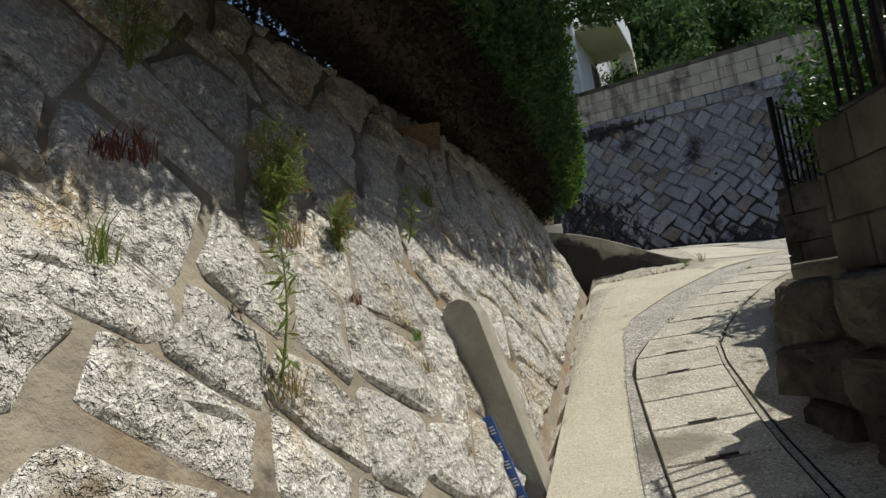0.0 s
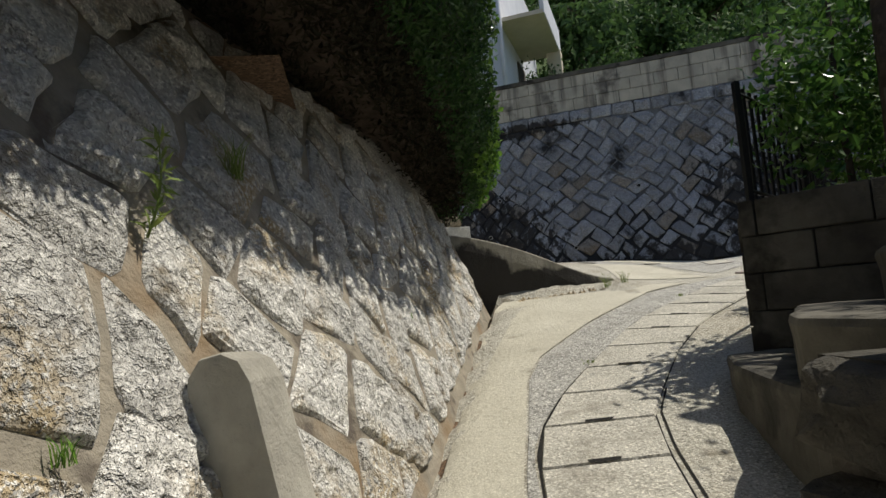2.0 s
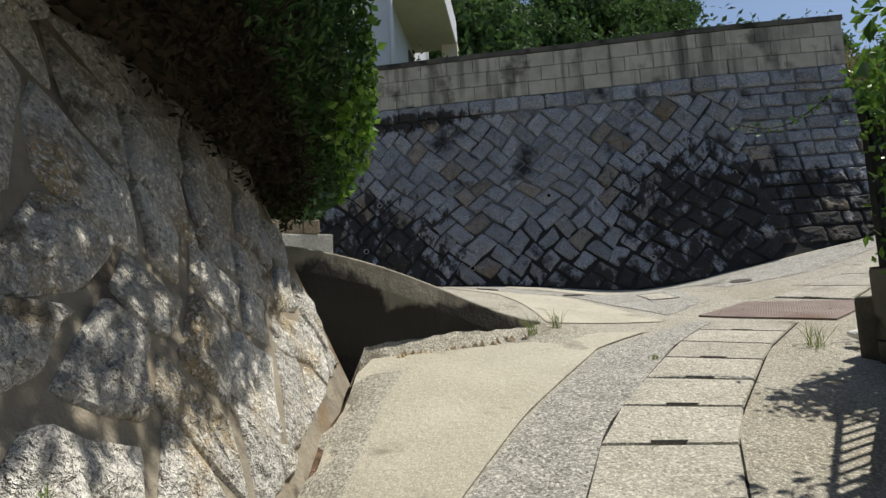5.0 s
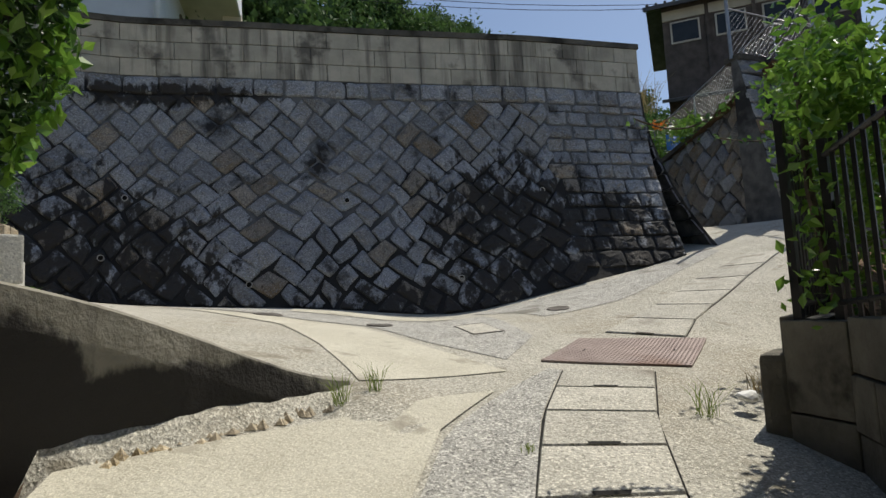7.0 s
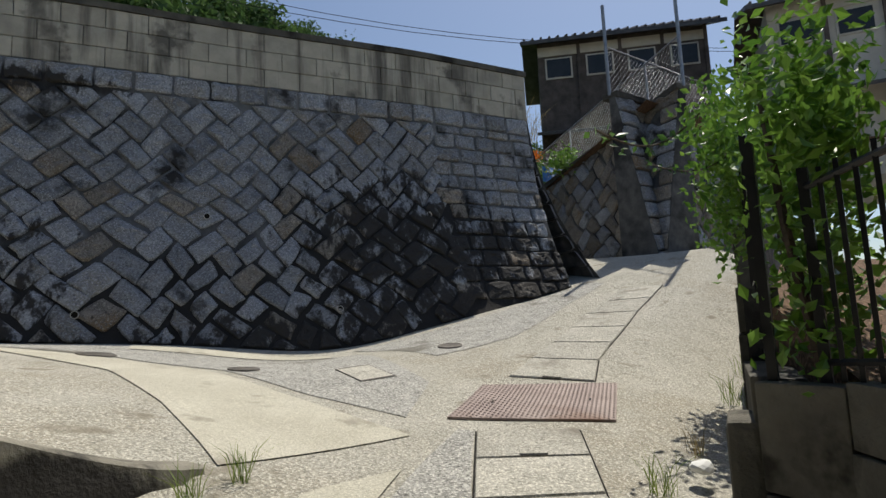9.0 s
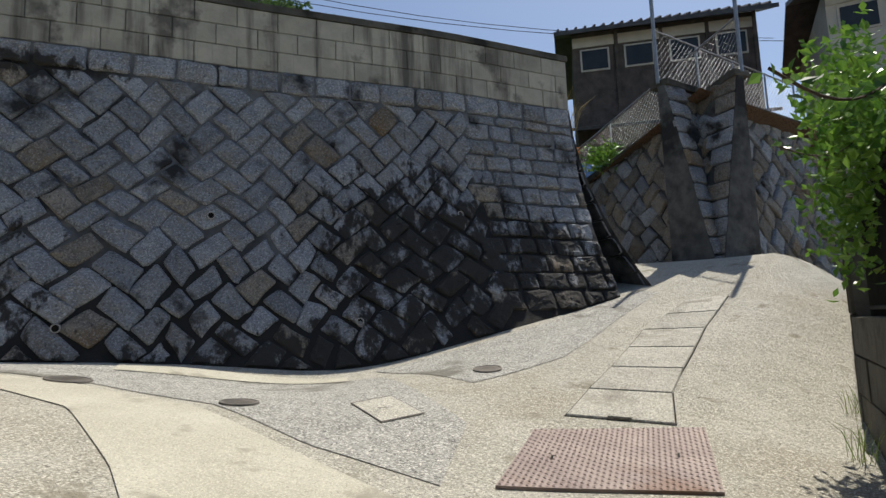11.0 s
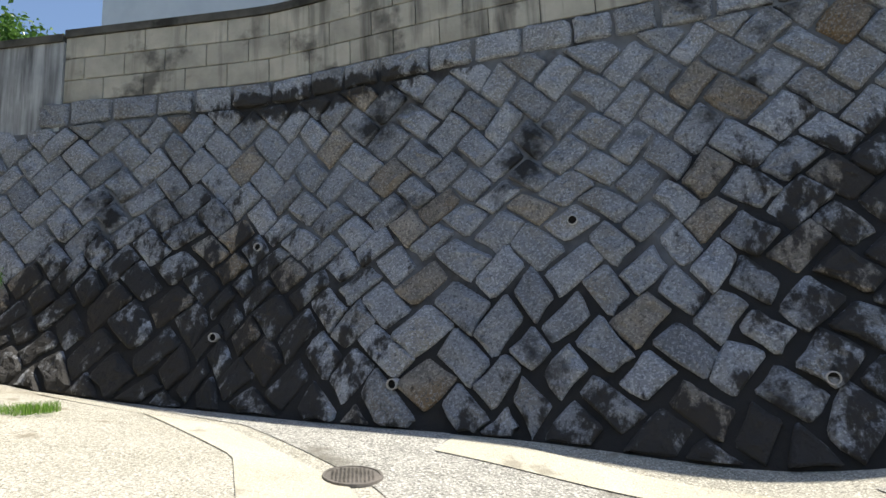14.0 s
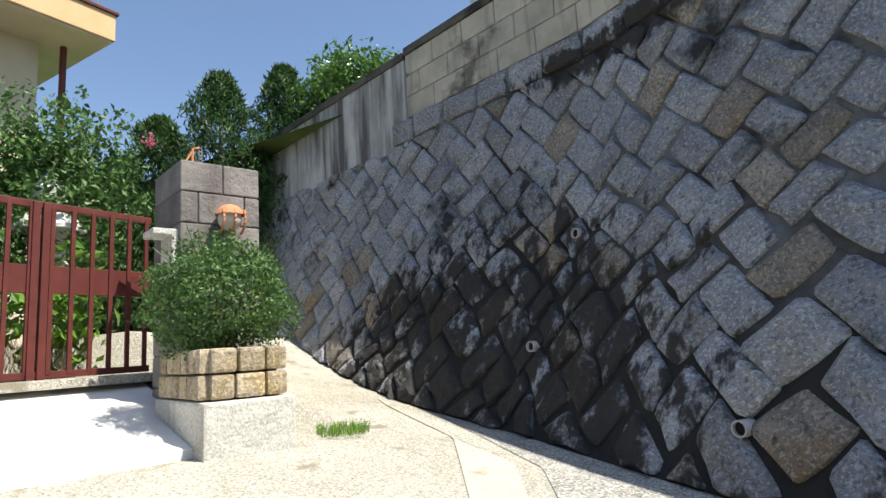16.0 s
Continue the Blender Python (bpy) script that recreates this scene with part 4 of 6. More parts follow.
    pts = np.array([surf(b, c, 1.05) for b, c in zip(y, t)])
    vv, ff = leaves(pts, np.tile((1, 0, 0.3), (n, 1)), 0.085, g, 0.7)
    tagged(put("climber_leaves", vv, ff, L_bright, root, "bright green climber leaves"), kind="stuff")


hedge()


# ---- right-hand side: block retaining wall, steps, fence, shrubs ----
right_wall = thing("wall_right_blocks", "dark concrete block retaining wall with deep shade put into its colour", "retaining wall", kind="structure")


def block_run(parent, a, b, ztop, zbot, course, length, material, seed, depth=0.25):
    r = random.Random(seed)
    A, B = Vector((a[0], a[1], 0)), Vector((b[0], b[1], 0))
    d = (B - A)
    L = d.length
    d.normalize()
    nrm = Vector((-d.y, d.x, 0))
    ang = math.atan2(d.y, d.x)
    core = (A + B) / 2 - nrm * depth / 2
    part("core", box(Matrix.Translation((core.x, core.y, (ztop + zbot) / 2 - 0.01)) @ Matrix.Rotation(ang, 4, "Z"), (L, depth, ztop - zbot - 0.02)), M_mortar_dark, parent)
    z, row = ztop, 0
    while z > zbot:
        s = -length / 2 * (row % 2)
        while s < L - 0.02:
            s0, s1 = max(0, s), min(L, s + length)
            if s1 - s0 > 0.05:
                m = A + d * (s0 + s1) / 2 - nrm * (0.03 - r.uniform(0, 0.02))
                part("block", box(Matrix.Translation((m.x, m.y, z - course / 2)) @ Matrix.Rotation(ang, 4, "Z"), (s1 - s0 - 0.012, 0.12, course - 0.012), 0.01), material, parent)
            s += length
        z -= course
        row += 1


# block colour already carries the deep shade of the garden side
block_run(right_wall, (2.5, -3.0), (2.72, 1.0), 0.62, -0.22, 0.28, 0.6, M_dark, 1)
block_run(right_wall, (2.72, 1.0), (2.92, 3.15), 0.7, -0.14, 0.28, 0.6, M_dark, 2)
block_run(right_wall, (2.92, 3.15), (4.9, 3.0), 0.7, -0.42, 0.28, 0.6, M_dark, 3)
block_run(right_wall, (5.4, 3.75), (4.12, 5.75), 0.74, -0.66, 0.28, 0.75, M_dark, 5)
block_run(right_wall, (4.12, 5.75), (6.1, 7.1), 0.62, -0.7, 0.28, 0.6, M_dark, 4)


def rubble_foot():
    """Rough boulders under the near block wall."""
    r = random.Random(17)

    def face(s, h, d):
        return (2.44 + 0.07 * s - d, s, h)
    polys = []
    for row in range(3):
        y = -2.0 + 0.2 * row
        while y < 3.1:
            w = min(r.uniform(0.4, 0.75), 3.35 - y)
            z1 = -0.14 - row * 0.34 if y > 1 else -0.22 - row * 0.34
            polys.append(shrink([(y, z1 - 0.34), (y + w, z1 - 0.34), (y + w, z1), (y, z1)], 0.025, r, 0.03))
            y += w
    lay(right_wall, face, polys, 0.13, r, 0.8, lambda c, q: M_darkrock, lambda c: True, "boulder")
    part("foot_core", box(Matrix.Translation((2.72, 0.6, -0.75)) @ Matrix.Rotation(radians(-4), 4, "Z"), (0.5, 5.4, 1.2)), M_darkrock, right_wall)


rubble_foot()


def step_slab(outline, ztop, zbot, label):
    """A worn step on a plan outline, with a rounded nosing and broken edges."""
    r = at_len(outline + [outline[0]], 44)[:-1]
    cx2, cy2 = sum(p[0] for p in r) / len(r), sum(p[1] for p in r) / len(r)
    n = len(r)
    v, f = [], []
    for k, z in ((0.97, zbot), (0.985, ztop - 0.12), (1.0, ztop - 0.04), (0.985, ztop - 0.01), (0.95, ztop), (0.5, ztop + 0.006)):
        for p in r:
            o = noise.noise(Vector((p[0] * 4, p[1] * 4, z * 4))) * 0.018
            v.append((cx2 + (p[0] - cx2) * (k + o), cy2 + (p[1] - cy2) * (k + o), z + 0.25 * o))
    for j in range(5):
        f += [(j * n + k, j * n + (k + 1) % n, (j + 1) * n + (k + 1) % n, (j + 1) * n + k) for k in range(n)]
    f.append(tuple(5 * n + k for k in range(n)))
    tagged(put("stone_step", v, f, M_step), label, "step", "worn steps into the garden")


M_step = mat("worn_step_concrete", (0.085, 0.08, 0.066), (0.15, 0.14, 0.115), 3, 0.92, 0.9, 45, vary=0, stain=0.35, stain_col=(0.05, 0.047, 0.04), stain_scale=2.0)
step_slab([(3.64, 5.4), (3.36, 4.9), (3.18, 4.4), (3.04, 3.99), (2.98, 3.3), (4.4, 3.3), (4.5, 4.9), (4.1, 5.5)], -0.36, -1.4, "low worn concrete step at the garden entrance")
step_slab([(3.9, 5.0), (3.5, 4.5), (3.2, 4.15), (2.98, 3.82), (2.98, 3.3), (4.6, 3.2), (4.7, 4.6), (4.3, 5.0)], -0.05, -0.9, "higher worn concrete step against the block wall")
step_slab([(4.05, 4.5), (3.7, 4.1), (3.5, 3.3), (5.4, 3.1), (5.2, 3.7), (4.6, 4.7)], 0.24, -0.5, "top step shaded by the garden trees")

wood_wall = thing("wall_planter_right", "grey weathered concrete planter wall beside the lane", "planter wall", kind="structure")
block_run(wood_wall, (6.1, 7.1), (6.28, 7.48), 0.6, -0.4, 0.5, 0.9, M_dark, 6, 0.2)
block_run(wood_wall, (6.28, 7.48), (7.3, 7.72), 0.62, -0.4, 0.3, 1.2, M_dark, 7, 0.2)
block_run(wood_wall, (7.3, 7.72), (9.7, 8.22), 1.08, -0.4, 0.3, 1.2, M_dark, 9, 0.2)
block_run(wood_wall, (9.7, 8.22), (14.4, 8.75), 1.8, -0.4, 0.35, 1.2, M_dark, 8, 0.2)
# soil behind the right-hand walls
sv = [(2.7, -3, 0.6), (3.1, 3.0, 0.62), (5.0, 2.9, 0.62), (7.5, 3.2, 0.62), (16, -6, 1.5), (5, -8, 1.0)]
tagged(put("garden_soil_near", sv, [tuple(range(len(sv)))], M_soil), "dark planted soil behind the near block wall", "soil", kind="structure")
sv = [(5.55, 3.8, 0.6), (4.3, 5.7, 0.6), (6.2, 7.0, 0.52), (6.4, 7.4, 0.52), (7.3, 7.6, 0.55), (7.4, 7.6, 0.98), (9.7, 8.1, 0.98), (14.4, 8.6, 1.7), (18, 6, 1.8), (16, -6, 1.5), (7.5, 3.2, 0.62)]
tagged(put("garden_soil", sv, [tuple(range(len(sv)))], M_soil), "dark planted garden soil behind the walls", "soil", kind="structure")
for bx, by, sx, h in ((6.15, 7.72, 0.42, 0.42), (6.75, 7.78, 0.6, 0.28)):
    bm = box(Matrix.Translation((bx + 0.3, by - 0.12, z_ground(bx, by) + h / 2 - 0.1)) @ Matrix.Rotation(radians(12), 4, "Z"), (sx, 0.16, h + 0.2), 0.04)
    tagged(part("kerb_stone", bm, M_step), "worn brown concrete kerb stone by the planter", "kerb", "kerb stones at the planter")
bm = bmesh.new()
bmesh.ops.create_icosphere(bm, subdivisions=2, radius=0.06)
for q in bm.verts:
    q.co = Vector((q.co.x * 1.3, q.co.y, q.co.z * 0.8)) + noise.noise_vector(q.co * 9) * 0.03 + Vector((6.5, 7.84, z_ground(6.5, 7.84) + 0.1))
tagged(part("loose_stone", bm, M_white), "small whitish loose stone on the lane edge", "stone")


def fence(points, h, gap, label):
    root = thing("iron_fence", label, "fence", "black fences by the lane")
    P = [Vector(p) for p in points]
    for a, b in zip(P, P[1:]):
        L = (b - a).length
        n = int(L / gap)
        for z in (0.08, h - 0.06):
            part("rail", tube([a + Vector((0, 0, z)), b + Vector((0, 0, z))], 0.017, 6), M_black, root)
        for k in range(n + 1):
            p = a + (b - a) * k / n
            w = 0.022 if k % 12 == 0 else 0.01
            part("post" if k % 12 == 0 else "picket", box(Matrix.Translation(p + Vector((0, 0, h / 2))), (w * 2, w * 2, h + (0.06 if k % 12 == 0 else 0))), M_black, root)


fence([(4.2, 5.72, 0.74), (5.2, 6.35, 0.68), (6.25, 7.2, 0.6)], 0.92, 0.11, "black iron picket fence on the block wall")
fence([(2.7, -2.5, 0.6), (2.84, 1.0, 0.62), (3.04, 3.08, 0.7)], 0.95, 0.11, "black iron picket fence on the near block wall")
fence([(6.3, 7.42, 0.6), (7.3, 7.62, 0.6)], 1.1, 0.11, "black iron picket fence rising from the planter corner")
fence([(7.3, 7.62, 1.05), (9.6, 8.1, 1.06)], 1.0, 0.11, "black iron picket fence with creepers over the planter")


def shrub(name, centres, n, size, leaf, label, category, seed, stems=(), aspect=0.55):
    g = np.random.default_rng(seed)
    root = thing(name, label, category)
    for i, (c, r) in enumerate(centres):
        p, d = blob_points(g, c, r, int(n * r[0] * r[2]), 0.35, 0.75, seed + i)
        vv, ff = leaves(p, d, size, g, aspect)
        tagged(put("foliage", vv, ff, leaf, root), kind="stuff")
    for s in stems:
        part("stem", tube(s, [0.03 - 0.02 * k / len(s) for k in range(len(s))], 6), M_bark, root)
    return root


shrub("garden_shrub", [((5.2, 5.8, 1.35), (0.75, 0.5, 0.7)), ((5.6, 5.9, 2.2), (0.9, 0.6, 0.8)), ((4.6, 5.5, 1.5), (0.35, 0.35, 0.6))], 2600, 0.09, L_shrub, "leafy green shrub growing through the iron fence", "shrub", 21, [[(5.0, 5.6, 0.6), (5.05, 5.7, 1.6), (5.2, 5.8, 2.6)]])
shrub("climbing_shrub", [((6.4, 7.2, 1.0), (0.32, 0.26, 0.5)), ((6.75, 7.2, 1.9), (0.6, 0.35, 0.6)), ((6.35, 7.15, 1.8), (0.3, 0.25, 0.5)), ((7.4, 7.3, 1.5), (0.6, 0.3, 0.6))], 2900, 0.085, L_bright, "sunlit broad-leaved climber spilling over the fence", "shrub", 22, [[(6.3, 7.2, 0.5), (6.3, 7.3, 1.3), (6.6, 7.4, 2.2)]])
shrub("creeper", [((8.4, 7.95, 2.2), (0.6, 0.3, 0.5)), ((8.9, 8.1, 1.8), (0.35, 0.25, 0.5)), ((9.3, 8.0, 2.7), (0.8, 0.35, 0.5))], 3200, 0.08, L_bright, "green creeper covering the fence top", "climber", 23, [[(8.8, 7.6, 0.5), (8.8, 7.7, 1.6), (9.2, 7.8, 2.6)]])
# trunks of trees in the right-hand garden
for (x, y, s) in ((4.9, 5.1, 0.07), (5.7, 5.2, 0.1)):
    root = thing("garden_tree", "dark slender tree trunk in the shaded garden", "tree", "garden trees")
    part("trunk", tube([(x, y, 0.5), (x + 0.05, y, 2.0), (x + 0.4, y + 0.1, 3.4), (x + 1.0, y, 4.4)], [s, s * 0.85, s * 0.7, s * 0.4], 9), M_bark, root, smooth=True)
    g = np.random.default_rng(int(x * 10))
    for k in range(5):
        c = (x + 1.9 + g.uniform(-0.6, 0.9), y - 0.8 + g.uniform(-1.0, 0.6), 4.2 + g.uniform(-0.5, 1.0))
        part("limb", tube([(x + 0.4, y + 0.1, 3.4), c], [0.035, 0.012], 5), M_bark, root)
        p, d = blob_points(g, c, (0.8, 0.8, 0.5), 900, 0.4, 0.8, k)
        vv, ff = leaves(p, d, 0.11, g)
        tagged(put("crown", vv, ff, L_hedge, root), kind="stuff")
shrub("evergreen_thicket", [((5.2, -1.2, 1.9), (1.0, 1.3, 1.5)), ((5.3, 0.8, 2.0), (1.1, 1.3, 1.6)), ((5.6, 2.4, 2.1), (1.1, 0.9, 1.7)), ((7.2, 3.4, 2.6), (1.4, 1.2, 2.2)), ((7.0, 0.2, 3.2), (1.5, 2.6, 2.3))], 3200, 0.12, L_deep, "dense dark evergreen thicket filling the shaded garden", "shrub", 27, [[(5.3, 0.5, 0.55), (5.4, 0.6, 1.6), (5.5, 0.8, 2.6)], [(7.1, 3.2, 0.6), (7.2, 3.4, 2.0), (7.2, 3.4, 3.4)]])


def shade_tree(x, y, h, r, seed):
    """A tall broadleaf tree: tapered trunk, forked limbs, dense uneven crown."""
    g = np.random.default_rng(seed)
    root = thing("garden_tree", "tall dense dark evergreen tree added to block sky light", "tree", "tall garden trees")
    part("trunk", tube([(x, y, 0.5), (x + 0.1, y, h * 0.35), (x, y + 0.1, h * 0.75)], [0.17, 0.13, 0.05], 9), M_bark, root, smooth=True)
    P, D = [], []
    for k in range(11):
        a, q = g.uniform(0, 2 * math.pi), r * g.uniform(0.15, 0.7)
        c = (x + math.cos(a) * q, y + math.sin(a) * q, h * g.uniform(0.35, 0.84))
        part("limb", tube([(x + 0.08, y, h * 0.3), c], [0.06, 0.02], 5), M_bark, root)
        p, d = blob_points(g, c, (r * 0.55, r * 0.55, h * 0.15), 1500, 0.35, 0.7, seed + k)
        P.append(p)
        D.append(d)
    P, D = np.concatenate(P), np.concatenate(D)
    # crown trimmed below the sun line so the lane stays sunlit
    keep = (P[:, 2] < 0.4 + 1.75 * (P[:, 0] - 3.6)) | (P[:, 1] < -3.5)
    vv, ff = leaves(P[keep], D[keep], 0.2, g, 0.55)
    tagged(put("crown", vv, ff, L_deep, root), kind="stuff")


# added to block sky light; the last three stand unseen behind the camera
for k, (x, y, h, r) in enumerate(((7.6, -4.2, 6.6, 1.9), (7.8, -1.2, 7.0, 2.0), (7.7, 1.7, 7.0, 1.9), (8.2, 4.3, 6.6, 1.7), (5.6, -6.5, 6.5, 2.2), (2.6, -8.5, 6.5, 2.4), (-0.8, -9.0, 7.0, 2.4))):
    shade_tree(x, y, h, r, 900 + k)
# trailing tendril
root = thing("creeper_tendril", "long leafy tendril reaching out from the creeper", "climber")
for k, (a, b) in enumerate((((8.6, 7.9, 2.3), (7.2, 8.2, 1.95)), ((6.2, 7.6, 1.9), (5.6, 7.9, 1.75)))):
    A, B = Vector(a), Vector(b)
    pts = [A + (B - A) * t + Vector((0, 0, -0.12 * math.sin(math.pi * t))) for t in [i / 10 for i in range(11)]]
    part("stem", tube(pts, 0.005, 5), M_bark, root)
    g = np.random.default_rng(k)
    vv, ff = leaves([p + Vector(g.normal(0, 0.02, 3)) for p in pts for _ in range(4)], [(0, 0, 1)] * 44, 0.05, g, 0.6)
    put("tendril_leaves", vv, ff, L_shrub, root)


# ---- second retaining wall with mesh fence, behind the lane ----
C2 = np.array((15.4, 10.75))
wall2 = thing("wall_retaining_far", "rough granite retaining wall corner with sloping concrete coping", "retaining wall", kind="structure")


def far_face(direction, normal, top0, fall):
    def face(s, h, d):
        q = C2 + np.array(direction) * s + np.array(normal) * (d - 0.2 * (h - 1.6))
        return (q[0], q[1], h)
    return face


for direction, normal, length, fall, key in (((0.5, 0.866), (-0.866, 0.5), 8.0, 0.2, 31), ((0.97, -0.243), (-0.243, -0.97), 6.0, -0.02, 32)):
    face = far_face(direction, normal, 0, 0)
    def top(s, fall=fall):
        return 5.72 - fall * s
    v, f = [], []
    for i in range(17):
        s = length * i / 16
        for j in range(9):
            v.append(face(s, 0.9 + (top(s) - 0.9) * j / 8, 0))
        a = face(s, top(s), -0.15)
        v += [a, (a[0], a[1], 0.9)]
    for i in range(16):
        for j in range(10):
            f.append((i * 11 + j, (i + 1) * 11 + j, (i + 1) * 11 + j + 1, i * 11 + j + 1))
    f += [tuple(range(11)), tuple(16 * 11 + k for k in range(11))[::-1]]
    put("backing", v, f, M_mortar_dark, wall2)
    r = random.Random(key)
    ps = []
    for pts in herringbone(0.35, length, 1.2, 5.8, 0.52, 0.38):
        c = (sum(p[0] for p in pts) / 4, sum(p[1] for p in pts) / 4)
        if c[0] < 0.6:
            continue
        q = clip_high(shrink([bend(p, 0.2, 1.0, key) for p in pts], 0.03, r, 0.035), top(c[0]) - 0.06)
        if len(q) >= 3:
            ps.append(q)
    h = 1.2
    while h < 5.5:
        w = r.uniform(0.4, 0.7)
        ps.append(shrink([(0.0, h), (w, h), (w, h + 0.34), (0.0, h + 0.34)], 0.02, r, 0.015))
        h += 0.35
    lay(wall2, face, ps, 0.06, r, 0.9, lambda c, r2: M_brownstone if r2.random() < 0.5 else M_wallstone, lambda c: c[0] < 5)
    a, b = Vector(face(0, top(0) + 0.06, -0.12)), Vector(face(length, top(length) + 0.06, -0.12))
    d = b - a
    part("coping", box(Matrix.Translation((a + b) / 2) @ d.to_track_quat("X", "Z").to_matrix().to_4x4(), (d.length, 0.4, 0.14), 0.02), M_dark, wall2)
    # mesh fence
    root = thing("chain_link_fence", "galvanised chain-link fence on top of the retaining wall", "fence", "mesh fences")
    n = 4
    HF = 1.15
    for k in range(n + 1):
        p = a + d * k / n
        hp = 2.1 if k == 0 else HF
        part("post", tube([p, p + Vector((0, 0, hp))], 0.04 if k == 0 else 0.022, 8), M_galv, root)
    for z in (0.08, HF - 0.02):
        part("rail", tube([a + Vector((0, 0, z)), b + Vector((0, 0, z))], 0.018, 6), M_galv, root)
    wv, wf = [], []
    m = int(d.length / 0.13)
    nseg = int(HF / 0.13)
    for k in range(-nseg, m):
        for sg in (1, -1):
            s0, s1 = (k, k + nseg) if sg > 0 else (k + nseg, k)
            lo, hi = max(0, min(s0, s1)), min(m, max(s0, s1))
            if hi <= lo:
                continue
            def W(s):
                t = (s - s0) / (s1 - s0)
                return a + d * (s / m) + Vector((0, 0, 0.08 + t * (HF - 0.1)))
            p, q = W(lo), W(hi)
            b0 = len(wv)
            o = Vector((0.0032, 0.0032, 0.004))
            wv += [p - o, p + o, q + o, q - o]
            wf.append((b0, b0 + 1, b0 + 2, b0 + 3))
    tagged(put("mesh", wv, wf, M_galv, root, "diamond wire mesh"), kind="stuff")
# garden terrace behind the second wall and its flowers
tagged(put("terrace_ground", [(15.85, 10.95, 5.55), (20.2, 17.6, 4.0), (40, 30, 6), (40, -10, 6), (21.5, 9.6, 5.6)], [(0, 1, 2, 3, 4)], M_soil), "planted terrace above the far retaining wall", "soil", kind="structure")
shrub("flower_bush", [((19.0, 15.6, 5.0), (0.7, 0.6, 0.7)), ((19.9, 16.6, 5.7), (0.9, 0.6, 1.0)), ((18.0, 14.0, 5.2), (0.6, 0.5, 0.4))], 2600, 0.12, L_bright, "yellow-green bush by the wall corner", "shrub", 41)
shrub("orange_flowers", [((18.6, 15.2, 5.75), (0.2, 0.2, 0.16))], 4000, 0.08, L_orange, "small cluster of orange flowers", "flower", 42)
part_t = thing("blue_tarpaulin", "blue tarpaulin hung on the low garden rail", "tarpaulin")
put("sheet", [(18.6 + 0.35 * k, 15.0 - 0.2 * k + 0.05 * math.sin(k * 2), z) for k in range(8) for z in (4.95, 5.4)], [(2 * k, 2 * k + 2, 2 * k + 3, 2 * k + 1) for k in range(7)], M_bluetarp, part_t)


# ---- houses ----
def gable_house(x, y, z, w, d, h, rot, label, wallm):
    root = thing("house", label, "house", "houses up the slope")
    R = Matrix.Translation((x, y, z)) @ Matrix.Rotation(radians(rot), 4, "Z")
    part("wall", box(R @ Matrix.Translation((0, 0, h / 2)), (w, d, h)), wallm, root)
    bm = bmesh.new()
    o, rh = 0.6, 1.25
    pts = [(-w / 2 - o, -d / 2 - o, h - 0.1), (w / 2 + o, -d / 2 - o, h - 0.1), (w / 2 + o, 0, h + rh), (-w / 2 - o, 0, h + rh), (-w / 2 - o, d / 2 + o, h - 0.1), (w / 2 + o, d / 2 + o, h - 0.1)]
    top = [bm.verts.new(R @ Vector(p)) for p in pts]
    bot = [bm.verts.new(R @ (Vector(p) - Vector((0, 0, 0.14)))) for p in pts]
    for q in ((0, 1, 2, 3), (3, 2, 5, 4)):
        bm.faces.new([top[k] for k in q])
        bm.faces.new([bot[k] for k in q][::-1])
    for a, b in ((0, 1), (1, 2), (2, 5), (5, 4), (4, 3), (3, 0)):
        bm.faces.new((top[a], top[b], bot[b], bot[a]))
    roof = part("roof", bm, M_tile, root)
    for k in range(int((w + 2 * o) / 0.3)):
        s = -w / 2 - o + 0.15 + k * 0.3
        part("roof_rib", tube([R @ Vector((s, -d / 2 - o, h - 0.06)), R @ Vector((s, 0, h + rh + 0.04))], 0.05, 5), M_tile, roof)
    for k in range(4):
        s = -w / 2 + w * (k + 0.5) / 4
        win = part("window", box(R @ Matrix.Translation((s, -d / 2, h - 1.0)), (w / 6, 0.08, 0.8), 0.01), M_cream, root)
        part("pane", box(R @ Matrix.Translation((s, -d / 2 - 0.045, h - 1.0)), (w / 6 - 0.12, 0.02, 0.68)), M_window, win)
        part("timber_post", box(R @ Matrix.Translation((s + w / 8, -d / 2 - 0.03, h / 2)), (0.12, 0.1, h)), M_darkwood, root)
    part("cream_band", box(R @ Matrix.Translation((0, -d / 2 - 0.02, h - 0.35)), (w, 0.06, 0.35)), M_cream, root)
    part("lower_eave", box(R @ Matrix.Translation((0, -d / 2 - 0.5, h * 0.45)) @ Matrix.Rotation(radians(18), 4, "X"), (w + 0.4, 1.3, 0.1)), M_tile, root)
    return root


gable_house(25.8, 15.4, 4.6, 5.8, 5.0, 6.4, -62, "dark timber two-storey house with tiled roof on the slope", M_darkwood)
gable_house(27.0, 7.4, 4.6, 6.0, 6.0, 5.6, -75, "cream and dark tiled-roof house beside the mesh fence", M_cream)


